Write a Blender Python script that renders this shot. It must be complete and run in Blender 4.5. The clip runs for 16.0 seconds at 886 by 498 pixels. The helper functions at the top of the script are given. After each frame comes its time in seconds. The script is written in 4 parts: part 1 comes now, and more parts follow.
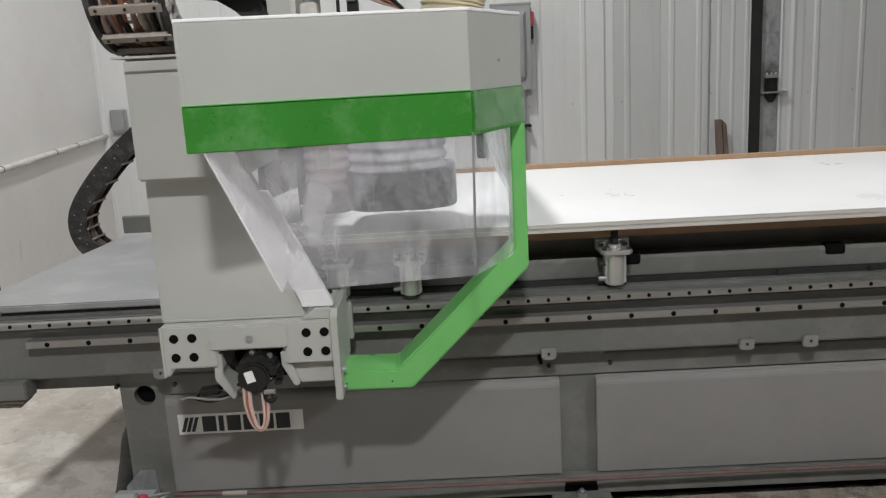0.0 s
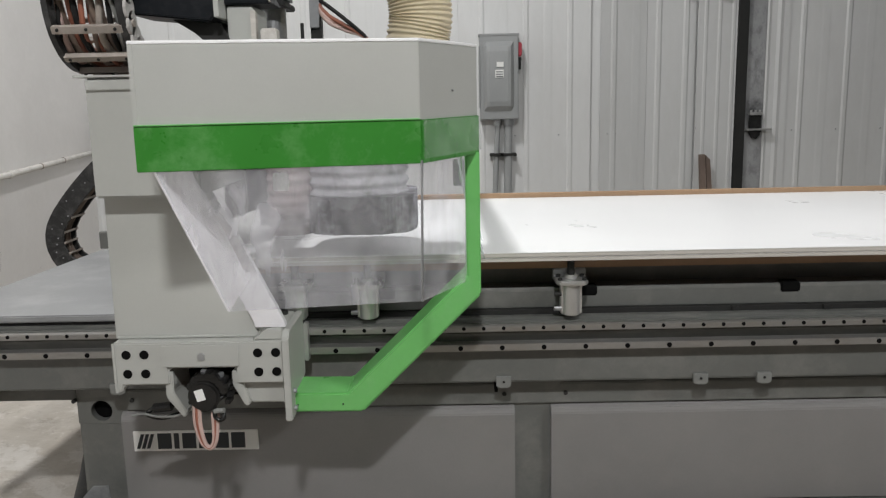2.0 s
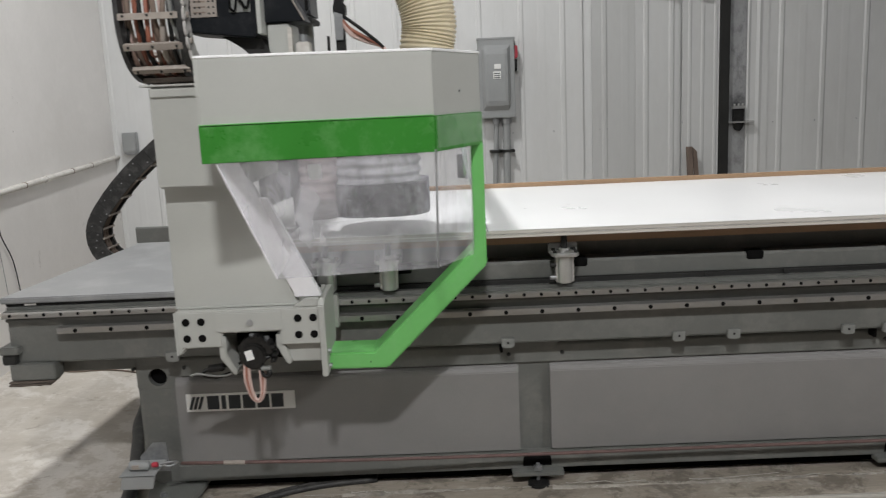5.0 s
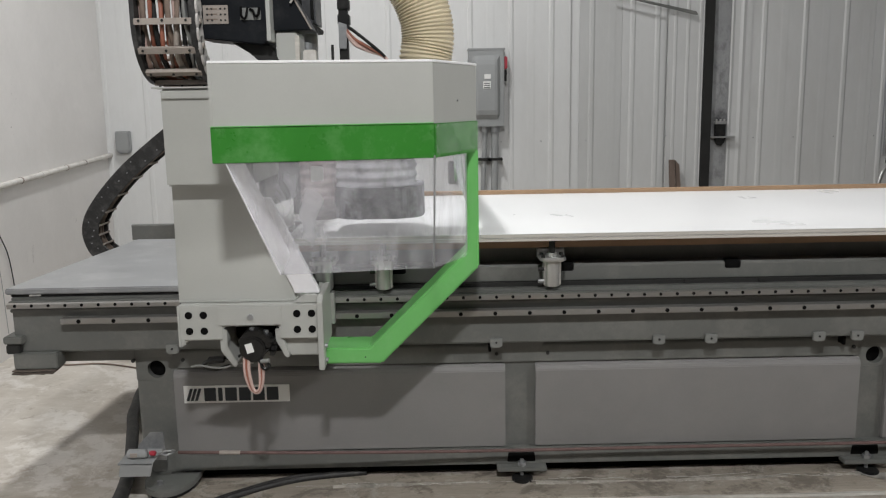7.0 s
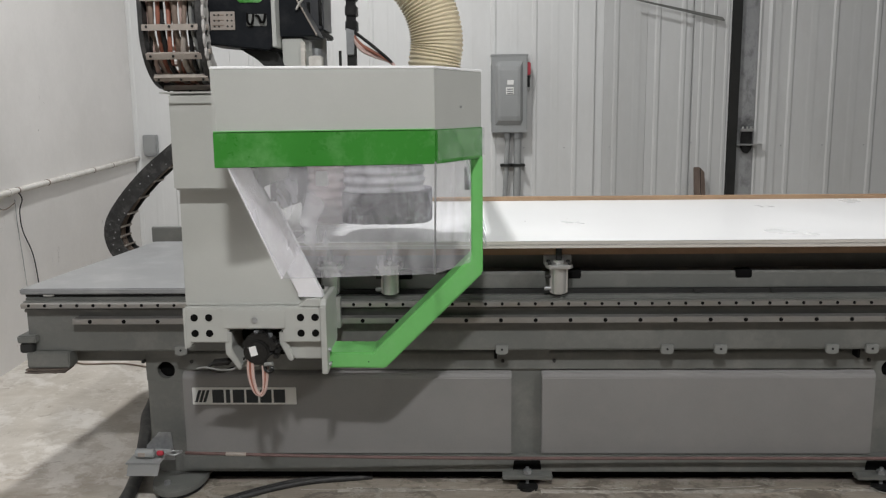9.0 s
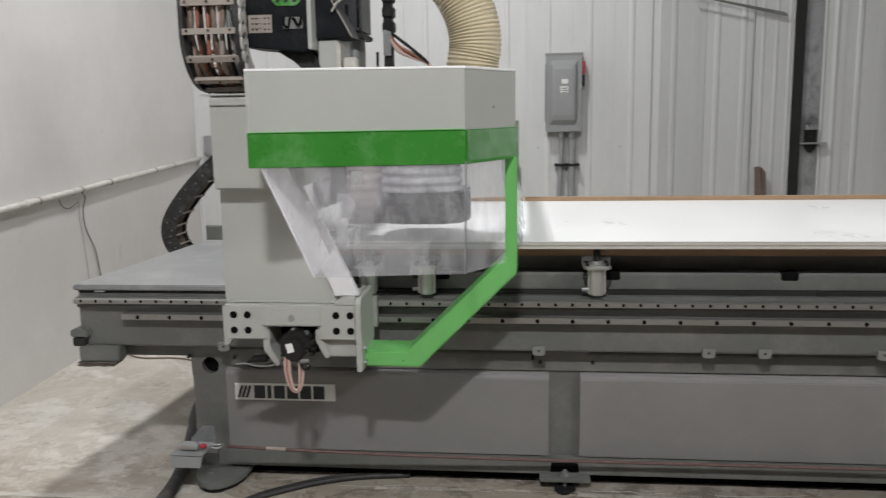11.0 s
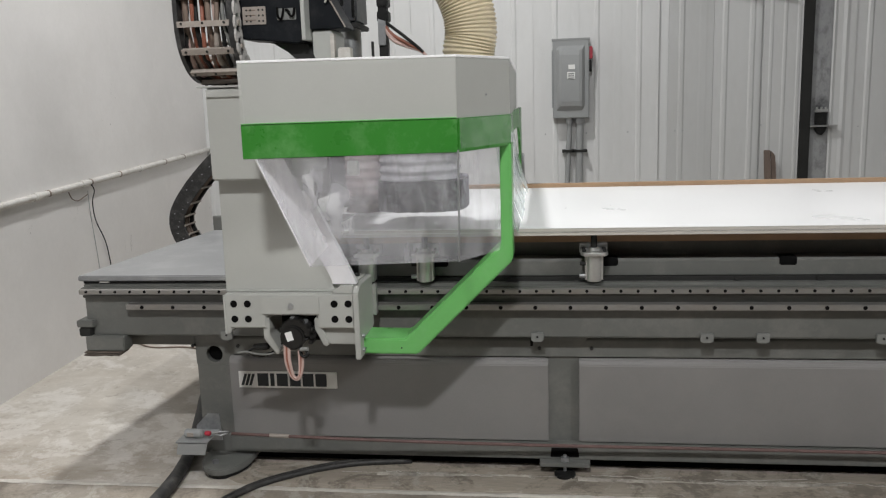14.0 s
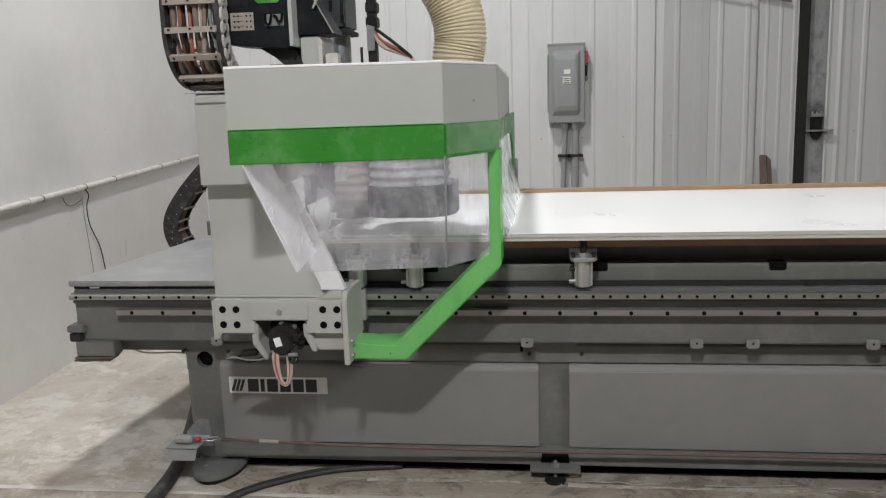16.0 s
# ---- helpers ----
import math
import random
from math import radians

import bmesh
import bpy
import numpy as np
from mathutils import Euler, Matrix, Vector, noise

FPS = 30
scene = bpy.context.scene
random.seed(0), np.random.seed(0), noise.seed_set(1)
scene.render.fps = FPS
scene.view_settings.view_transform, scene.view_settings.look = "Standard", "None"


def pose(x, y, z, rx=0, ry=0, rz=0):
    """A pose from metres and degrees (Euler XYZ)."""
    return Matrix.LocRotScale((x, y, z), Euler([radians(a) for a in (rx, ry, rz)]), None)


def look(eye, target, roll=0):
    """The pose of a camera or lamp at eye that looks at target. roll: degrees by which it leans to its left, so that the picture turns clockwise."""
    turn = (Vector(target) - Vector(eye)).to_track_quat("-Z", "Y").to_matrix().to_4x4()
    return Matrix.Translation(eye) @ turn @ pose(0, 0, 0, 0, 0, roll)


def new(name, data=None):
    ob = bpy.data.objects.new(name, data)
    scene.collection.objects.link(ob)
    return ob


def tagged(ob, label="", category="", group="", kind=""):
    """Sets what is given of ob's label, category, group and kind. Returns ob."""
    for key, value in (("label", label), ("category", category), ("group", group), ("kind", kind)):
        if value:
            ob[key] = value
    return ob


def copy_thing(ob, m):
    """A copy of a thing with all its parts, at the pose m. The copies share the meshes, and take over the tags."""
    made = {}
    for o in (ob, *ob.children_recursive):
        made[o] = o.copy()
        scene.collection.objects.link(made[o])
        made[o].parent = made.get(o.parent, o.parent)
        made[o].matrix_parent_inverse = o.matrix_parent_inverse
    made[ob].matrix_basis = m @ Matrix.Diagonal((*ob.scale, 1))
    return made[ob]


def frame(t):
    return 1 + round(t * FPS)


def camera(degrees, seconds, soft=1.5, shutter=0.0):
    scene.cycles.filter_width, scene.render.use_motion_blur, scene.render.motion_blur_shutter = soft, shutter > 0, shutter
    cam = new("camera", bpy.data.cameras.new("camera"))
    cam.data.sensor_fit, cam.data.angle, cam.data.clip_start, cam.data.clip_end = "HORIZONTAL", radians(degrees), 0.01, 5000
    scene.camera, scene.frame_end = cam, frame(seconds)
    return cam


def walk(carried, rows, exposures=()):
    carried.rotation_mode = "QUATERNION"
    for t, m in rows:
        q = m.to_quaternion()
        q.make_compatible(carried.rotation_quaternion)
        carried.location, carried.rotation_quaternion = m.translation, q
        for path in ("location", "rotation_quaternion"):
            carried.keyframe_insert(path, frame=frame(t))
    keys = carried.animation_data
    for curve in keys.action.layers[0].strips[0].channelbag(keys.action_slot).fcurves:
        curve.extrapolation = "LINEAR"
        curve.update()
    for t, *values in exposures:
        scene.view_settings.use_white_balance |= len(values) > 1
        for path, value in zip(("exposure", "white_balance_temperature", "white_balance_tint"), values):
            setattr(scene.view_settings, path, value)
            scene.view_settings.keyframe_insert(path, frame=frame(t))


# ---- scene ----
cam = camera(56.32, 16.0, 1.2, 0.5)
# seconds, eye x, y, z, yaw to the left, pitch, roll
ROWS = [
    (0, -0.378, -2.475, 1.426, 0.61, -12.27, -3.06),
    (0.5, -0.346, -2.481, 1.424, 0.49, -12.12, -3.10),
    (1, -0.313, -2.485, 1.423, 0.35, -11.93, -2.10),
    (1.5, -0.285, -2.492, 1.429, 0.39, -11.20, -1.23),
    (2, -0.254, -2.498, 1.428, 0.49, -10.52, -1.21),
    (2.5, -0.217, -2.497, 1.421, 0.59, -10.19, -1.20),
    (3, -0.137, -2.464, 1.410, 6.29, -10.54, -2.28),
    (3.5, -0.093, -2.506, 1.429, 6.55, -10.39, -3.59),
    (4, -0.167, -2.622, 1.425, -0.31, -10.78, -3.24),
    (4.5, -0.193, -2.802, 1.414, 0.73, -10.22, -2.32),
    (5, -0.286, -2.894, 1.422, 0.53, -10.37, -2.51),
    (5.2, -0.335, -2.925, 1.430, 0.24, -10.36, -2.71),
    (7.5, -0.322, -3.023, 1.429, -0.75, -9.86, -0.56),
    (8, -0.299, -3.019, 1.431, 0.22, -9.82, -0.56),
    (8.2, -0.289, -3.020, 1.431, 0.95, -9.75, -0.54),
    (10.5, -0.126, -3.017, 1.430, 2.21, -9.46, -0.68),
    (11, -0.122, -3.015, 1.431, 6.21, -9.51, -0.98),
    (11.5, -0.115, -3.016, 1.429, 7.96, -9.41, -1.25),
    (12, -0.104, -3.017, 1.430, 7.80, -9.42, -1.24),
    (12.5, -0.088, -3.017, 1.429, 7.68, -9.74, -1.30),
    (13, -0.077, -3.018, 1.432, 7.56, -10.23, -1.61),
    (13.5, -0.062, -3.022, 1.434, 7.50, -10.34, -1.74),
    (14, -0.048, -3.026, 1.434, 7.47, -10.35, -1.82),
    (14.5, -0.034, -3.028, 1.438, 7.53, -10.32, -1.80),
    (15, -0.029, -3.024, 1.437, 7.56, -10.29, -1.80),
    (15.5, -0.016, -3.024, 1.434, 7.58, -10.28, -1.82),
    (16, -0.006, -3.018, 1.437, 7.54, -10.06, -1.85),
]


def aim(x, y, z, yaw, pitch, roll):
    a, b = radians(yaw), radians(pitch)
    way = Vector((-math.sin(a) * math.cos(b), math.cos(a) * math.cos(b), math.sin(b)))
    return look((x, y, z), Vector((x, y, z)) + way, roll)


walk(cam, [(t, aim(*row)) for t, *row in ROWS])

# ---- light ----
world = bpy.data.worlds.new("world")
scene.world = world
world.use_nodes = True
world.node_tree.nodes["Background"].inputs[0].default_value = (0.8, 0.85, 0.9, 1)
world.node_tree.nodes["Background"].inputs[1].default_value = 0.05
scene.view_settings.exposure = 0.0


def lamp(name, eye, target, size, size_y, watts, colour, spread=180):
    data = bpy.data.lights.new(name, "AREA")
    data.shape, data.size, data.size_y, data.energy, data.color = "RECTANGLE", size, size_y, watts, colour
    data.spread = radians(spread)
    ob = new(name, data)
    ob.matrix_world = look(eye, target)
    return ob


WHITE = (1.0, 1.0, 1.0)
lamp("ceiling_light_front", (-0.3, -3.5, 4.0), (-0.6, -0.3, 0.5), 0.28, 0.16, 112, WHITE)
lamp("ceiling_light_front_right", (5.2, -3.4, 4.0), (-0.5, -1.2, 0.6), 0.9, 0.4, 36, WHITE, 92)
lamp("ceiling_light_left", (-1.05, 0.95, 5.5), (-1.05, 0.96, 0), 0.3, 0.5, 130, WHITE, 160)
lamp("ceiling_light_right", (3.2, 0.2, 5.2), (3.2, 0.21, 0), 0.3, 0.5, 20, WHITE, 112)


# ---- materials ----
def ramp(nt, value, stops):
    r = nt.nodes.new("ShaderNodeValToRGB")
    while len(r.color_ramp.elements) < len(stops):
        r.color_ramp.elements.new(0.5)
    for e, (p, c) in zip(r.color_ramp.elements, stops):
        e.position, e.color = p, (*c, 1)
    nt.links.new(value, r.inputs[0])
    return r.outputs[0]


def material(name, colour, rough=0.5, metal=0.0, vary=0.12, big=2.0, fine=60.0, bump=0.03, stain=None, stain_amount=0.35, stretch=(1, 1, 1), rand=0.0, alpha=1.0, coat=0.0, gloss=0.5):
    m = bpy.data.materials.new(name)
    m.use_nodes = True
    nt = m.node_tree
    bsdf = nt.nodes["Principled BSDF"]
    co = nt.nodes.new("ShaderNodeTexCoord")
    info = nt.nodes.new("ShaderNodeObjectInfo")
    mp = nt.nodes.new("ShaderNodeMapping")
    mp.inputs["Scale"].default_value = stretch
    shift = nt.nodes.new("ShaderNodeVectorMath")
    shift.operation = "MULTIPLY_ADD"
    shift.inputs[1].default_value = (7.1, 3.3, 5.7)
    nt.links.new(info.outputs["Random"], shift.inputs[0])
    nt.links.new(co.outputs["Object"], shift.inputs[2])
    nt.links.new(shift.outputs[0], mp.inputs["Vector"])
    tex = []
    for s, d in ((big, 5.0), (fine, 4.0)):
        n = nt.nodes.new("ShaderNodeTexNoise")
        n.inputs["Scale"].default_value, n.inputs["Detail"].default_value, n.inputs["Roughness"].default_value = s, d, 0.62
        nt.links.new(mp.outputs[0], n.inputs["Vector"])
        tex.append(n.outputs["Fac"])
    low = [c * (1 - vary) for c in colour]
    high = [min(1, c * (1 + vary)) for c in colour]
    a = ramp(nt, tex[0], ((0.3, low), (0.7, high)))
    mix = nt.nodes.new("ShaderNodeMix")
    mix.data_type, mix.blend_type = "RGBA", "MULTIPLY"
    mix.inputs[0].default_value = 1.0
    nt.links.new(a, mix.inputs[6])
    b = ramp(nt, tex[1], ((0.25, (1 - vary * 0.7,) * 3), (0.75, (1.0,) * 3)))
    nt.links.new(b, mix.inputs[7])
    out = mix.outputs[2]
    if stain:
        n = nt.nodes.new("ShaderNodeTexNoise")
        n.inputs["Scale"].default_value, n.inputs["Detail"].default_value, n.inputs["Roughness"].default_value = big * 2.3, 8.0, 0.7
        nt.links.new(mp.outputs[0], n.inputs["Vector"])
        f = ramp(nt, n.outputs["Fac"], ((0.48, (0, 0, 0)), (0.72, (stain_amount,) * 3)))
        mx = nt.nodes.new("ShaderNodeMix")
        mx.data_type = "RGBA"
        nt.links.new(f, mx.inputs[0])
        nt.links.new(out, mx.inputs[6])
        mx.inputs[7].default_value = (*stain, 1)
        out = mx.outputs[2]
    if rand:
        hsv = nt.nodes.new("ShaderNodeHueSaturation")
        mr = nt.nodes.new("ShaderNodeMapRange")
        mr.inputs[3].default_value, mr.inputs[4].default_value = 1 - rand, 1 + rand
        nt.links.new(info.outputs["Random"], mr.inputs[0])
        nt.links.new(mr.outputs[0], hsv.inputs["Value"])
        nt.links.new(out, hsv.inputs["Color"])
        out = hsv.outputs[0]
    nt.links.new(out, bsdf.inputs["Base Color"])
    r = nt.nodes.new("ShaderNodeMapRange")
    r.inputs[3].default_value, r.inputs[4].default_value = max(0.02, rough - 0.1), min(1, rough + 0.12)
    nt.links.new(tex[0], r.inputs[0])
    nt.links.new(r.outputs[0], bsdf.inputs["Roughness"])
    bsdf.inputs["Metallic"].default_value = metal
    bsdf.inputs["Coat Weight"].default_value = coat
    bsdf.inputs["Alpha"].default_value = alpha
    bsdf.inputs["Specular IOR Level"].default_value = gloss
    if bump:
        bn = nt.nodes.new("ShaderNodeBump")
        bn.inputs["Strength"].default_value, bn.inputs["Distance"].default_value = 0.5, bump * 0.02
        nt.links.new(tex[1], bn.inputs["Height"])
        nt.links.new(bn.outputs[0], bsdf.inputs["Normal"])
    return m


WALL = material("white_liner_panel", (0.66, 0.665, 0.66), 0.38, 0, 0.05, 0.9, 30, 0.02, (0.45, 0.44, 0.42), 0.25, (1, 1, 0.35), 0.02)
# two greyer liner tones for the panels and door from x 0.88
GREYLINER = material("grey_liner_panel", (0.52, 0.525, 0.52), 0.42, 0, 0.06, 0.9, 30, 0.02, (0.42, 0.41, 0.39), 0.3, (1, 1, 0.35))
MIDLINER = material("pale_grey_liner_panel", (0.59, 0.595, 0.59), 0.4, 0, 0.06, 0.9, 30, 0.02, (0.44, 0.43, 0.41), 0.3, (1, 1, 0.35))
SHEETROCK = material("smooth_white_wall", (0.75, 0.732, 0.715), 0.45, 0, 0.05, 0.8, 40, 0.02, (0.5, 0.48, 0.45), 0.2)
UNSEENGREY = material("low_bounce_grey", (0.13, 0.13, 0.127), 0.7)
CONCRETE = material("dusty_concrete", (0.36, 0.315, 0.26), 0.85, 0, 0.14, 2.6, 60, 0.2)


def dust_on(m, scale, low, high, amount, colour):
    """Lays broad drifts of pale dust, broken up by finer noise, over a material."""
    nt = m.node_tree
    bsdf = nt.nodes["Principled BSDF"]
    under = bsdf.inputs["Base Color"].links[0].from_socket
    co = nt.nodes.new("ShaderNodeTexCoord")
    facs = []
    for s, d, r in ((scale, 9.0, 0.68), (scale * 7, 6.0, 0.7)):
        n = nt.nodes.new("ShaderNodeTexNoise")
        n.inputs["Scale"].default_value, n.inputs["Detail"].default_value, n.inputs["Roughness"].default_value = s, d, r
        n.inputs["Distortion"].default_value = 0.6
        nt.links.new(co.outputs["Object"], n.inputs["Vector"])
        facs.append(n.outputs["Fac"])
    add = nt.nodes.new("ShaderNodeMath")
    add.operation = "MULTIPLY_ADD"
    add.inputs[1].default_value = 0.35
    nt.links.new(facs[1], add.inputs[0])
    nt.links.new(facs[0], add.inputs[2])
    f = ramp(nt, add.outputs[0], ((low, (0, 0, 0)), (high, (amount,) * 3)))
    mx = nt.nodes.new("ShaderNodeMix")
    mx.data_type = "RGBA"
    nt.links.new(f, mx.inputs[0])
    nt.links.new(under, mx.inputs[6])
    mx.inputs[7].default_value = (*colour, 1)
    nt.links.new(mx.outputs[2], bsdf.inputs["Base Color"])


dust_on(CONCRETE, 0.7, 0.58, 0.84, 0.72, (0.63, 0.6, 0.55))
dust_on(CONCRETE, 2.4, 0.68, 0.725, 0.32, (0.74, 0.72, 0.69))
dust_on(CONCRETE, 5.2, 0.72, 0.82, 0.3, (0.7, 0.675, 0.64))
dust_on(CONCRETE, 3.3, 0.76, 0.86, 0.3, (0.28, 0.235, 0.19))
dust_on(CONCRETE, 13.0, 0.76, 0.86, 0.42, (0.2, 0.165, 0.13))
# stains are the slab's own; its darker base offsets lamp spill in front
STAINED_DIM = material("stained_concrete_toned_down", (0.32, 0.28, 0.232), 0.8, 0, 0.3, 4.0, 60, 0.25)
dust_on(STAINED_DIM, 1.3, 0.62, 0.85, 0.5, (0.36, 0.33, 0.29))
dust_on(STAINED_DIM, 5.0, 0.74, 0.8, 0.45, (0.5, 0.47, 0.43))
dust_on(STAINED_DIM, 4.1, 0.7, 0.84, 0.6, (0.09, 0.075, 0.06))
DIRT = material("trodden_dirt", (0.32, 0.278, 0.23), 0.85, 0, 0.35, 3.0, 50, 0.3, (0.36, 0.32, 0.27), 0.6, (0.35, 2.5, 1))
dust_on(DIRT, 6.0, 0.68, 0.78, 0.6, (0.085, 0.07, 0.055))
dust_on(DIRT, 9.0, 0.74, 0.79, 0.5, (0.42, 0.39, 0.34))
dust_on(SHEETROCK, 5.0, 0.86, 0.9, 0.5, (0.22, 0.2, 0.18))
dust_on(SHEETROCK, 1.1, 0.66, 0.8, 0.35, (0.68, 0.665, 0.65))
GREY = material("machine_grey_paint", (0.14, 0.144, 0.135), 0.42, 0, 0.1, 3, 90, 0.02, (0.27, 0.26, 0.24), 0.45, (1, 1, 1), 0.03)
PANEL = material("panel_grey_paint", (0.222, 0.216, 0.213), 0.42, 0, 0.07, 2, 120, 0.02, (0.25, 0.24, 0.23), 0.5)
DARK = material("dark_paint_and_gap_shade", (0.028, 0.028, 0.027), 0.6, 0, 0.2, 3, 60, gloss=0.2)
STEEL = material("ground_steel", (0.33, 0.322, 0.308), 0.36, 0.6, 0.15, 5, 120, 0.02, (0.3, 0.26, 0.21), 0.5, (0.4, 1, 1))
ALU = material("bare_aluminium", (0.62, 0.62, 0.61), 0.35, 0.8, 0.08, 8, 150, 0.02)
# near-black: colours in the shade of holes, slots, the cavity and the gap
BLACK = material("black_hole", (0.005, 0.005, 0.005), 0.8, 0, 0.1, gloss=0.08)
CREAM = material("grey_white_machine_paint", (0.43, 0.435, 0.41), 0.4, 0, 0.04, 2, 160, 0.02, (0.38, 0.38, 0.355), 0.3)
GREEN = material("green_machine_paint", (0.04, 0.22, 0.03), 0.28, 0, 0.07, 4, 90, 0.015, (0.2, 0.42, 0.17), 0.5)
MELAMINE = material("white_melamine", (0.88, 0.88, 0.88), 0.3, 0, 0.02, 2, 90, 0.0)
PLY = material("plywood_edge", (0.56, 0.53, 0.485), 0.7, 0, 0.2, 4, 60, 0.05, None, 0, (0.3, 1, 8))
MDF = material("brown_fibreboard", (0.29, 0.185, 0.115), 0.8, 0, 0.12, 6, 120, 0.05)
FENCE = material("light_fibreboard", (0.38, 0.25, 0.15), 0.8, 0, 0.12, 6, 120, 0.05)
BEDTOP = material("dusty_bed_plate", (0.26, 0.265, 0.27), 0.3, 0, 0.1, 3, 80, 0.03, (0.45, 0.45, 0.45), 0.4)
RUBBER = material("black_rubber", (0.016, 0.016, 0.016), 0.45, 0, 0.2, 9, 120, 0.05, (0.07, 0.067, 0.063), 0.3, gloss=0.15)
NAVY = material("dark_slate_enclosure", (0.011, 0.0125, 0.015), 0.4, 0, 0.1, 5, 90, 0.03, (0.05, 0.05, 0.05), 0.4, gloss=0.12)
MOTOR = material("dusty_charcoal_casting", (0.035, 0.037, 0.042), 0.4, 0, 0.2, 9, 90, 0.06, (0.12, 0.115, 0.11), 0.5)
CHAIN = material("dusty_grey_plastic_chain", (0.34, 0.3, 0.265), 0.6, 0, 0.15, 12, 120, 0.04)
HOSE = material("cream_pvc_hose", (0.62, 0.54, 0.38), 0.4, 0, 0.08, 4, 80)
GALV = material("galvanised_steel", (0.42, 0.43, 0.44), 0.4, 0.7, 0.2, 6, 60, 0.02, (0.12, 0.12, 0.12), 0.5)
BOXGREY = material("switch_box_grey", (0.3, 0.31, 0.31), 0.4, 0, 0.05, 4, 90)
RED = material("red_plastic", (0.4, 0.03, 0.05), 0.4, 0, 0.08)
ORANGE = material("copper_coloured_cable", (0.3, 0.11, 0.07), 0.5, 0, 0.1)
PINK = material("pale_pink_cable", (0.55, 0.4, 0.36), 0.5, 0, 0.1)
BLUE = material("blue_air_hose", (0.03, 0.1, 0.42), 0.4, 0, 0.08)
WOOD = material("brown_timber", (0.17, 0.125, 0.1), 0.7, 0, 0.25, 6, 60, 0.05, None, 0, (4, 4, 0.5))
PAPER = material("white_label", (0.8, 0.8, 0.78), 0.6, 0, 0.03)
INK = material("dark_print", (0.02, 0.025, 0.03), 0.5, 0, 0.03)
PVC = material("white_plastic_pipe", (0.64, 0.62, 0.585), 0.45, 0, 0.08, 6, 60, 0.02, (0.35, 0.31, 0.27), 0.6)
BRACKET = material("light_grey_bracket", (0.22, 0.225, 0.215), 0.45, 0, 0.1, 8, 90)
DUSTWHITE = material("dust_whitened_plastic", (0.55, 0.53, 0.51), 0.6, 0, 0.2, 14, 120, 0.05, (0.25, 0.23, 0.21), 0.6)
BOOT = material("faded_pink_rubber", (0.34, 0.27, 0.27), 0.75, 0, 0.2, 8, 60)
JOINT = material("dusty_filler", (0.55, 0.52, 0.47), 0.8, 0, 0.25, 5, 60, 0.1)
CRUST = material("pale_crumbled_filler", (0.36, 0.33, 0.29), 0.85, 0, 0.4, 12, 90, 0.3, (0.12, 0.1, 0.08), 0.7)
CABLE = material("brown_grey_cable", (0.2, 0.15, 0.12), 0.55, 0, 0.15, 20, 120)
# the band's green made lighter to colour in stronger light on arm and lip
LITGREEN = material("green_paint_lit_lighter", (0.16, 0.49, 0.14), 0.3, 0, 0.06, 5, 90, 0.015, (0.25, 0.5, 0.24), 0.3)
EDGE = material("white_plastic_edging", (0.72, 0.71, 0.73), 0.4, 0, 0.05, 6, 90, 0.01, (0.55, 0.54, 0.56), 0.3)
SKIRT = material("dirty_brush_skirt", (0.3, 0.29, 0.33), 0.8, 0, 0.3, 7, 60, 0.2, (0.02, 0.018, 0.018), 1.0, (1, 1, 0.45))
CHAINBLACK = material("dusty_black_chain", (0.022, 0.022, 0.022), 0.5, 0, 0.3, 9, 60, 0.2, (0.16, 0.155, 0.15), 0.45)
STRIP = material("smudged_galvanised_strip", (0.36, 0.365, 0.37), 0.45, 0.1, 0.15, 5, 60, 0.02, (0.07, 0.07, 0.07), 0.75, (1, 1, 0.6))
TAPE = material("glossy_black_tape", (0.012, 0.012, 0.012), 0.22, 0, 0.2, 30, 160, 0.1)
SHIM = material("rusty_steel_shim", (0.16, 0.13, 0.11), 0.7, 0.2, 0.3, 12, 90, 0.1)
BELLOWS = material("grey_rubber_bellows", (0.5, 0.49, 0.52), 0.5, 0, 0.1, 6, 60, 0.02, (0.12, 0.1, 0.1), 0.6, (1, 1, 0.5))
CORDAGE = material("dusty_rubber_cable", (0.026, 0.0255, 0.025), 0.55, 0, 0.25, 9, 90, 0.1, (0.12, 0.112, 0.1), 0.5)
ROPE = material("reddish_cord", (0.15, 0.092, 0.085), 0.7, 0, 0.2, 30, 200)


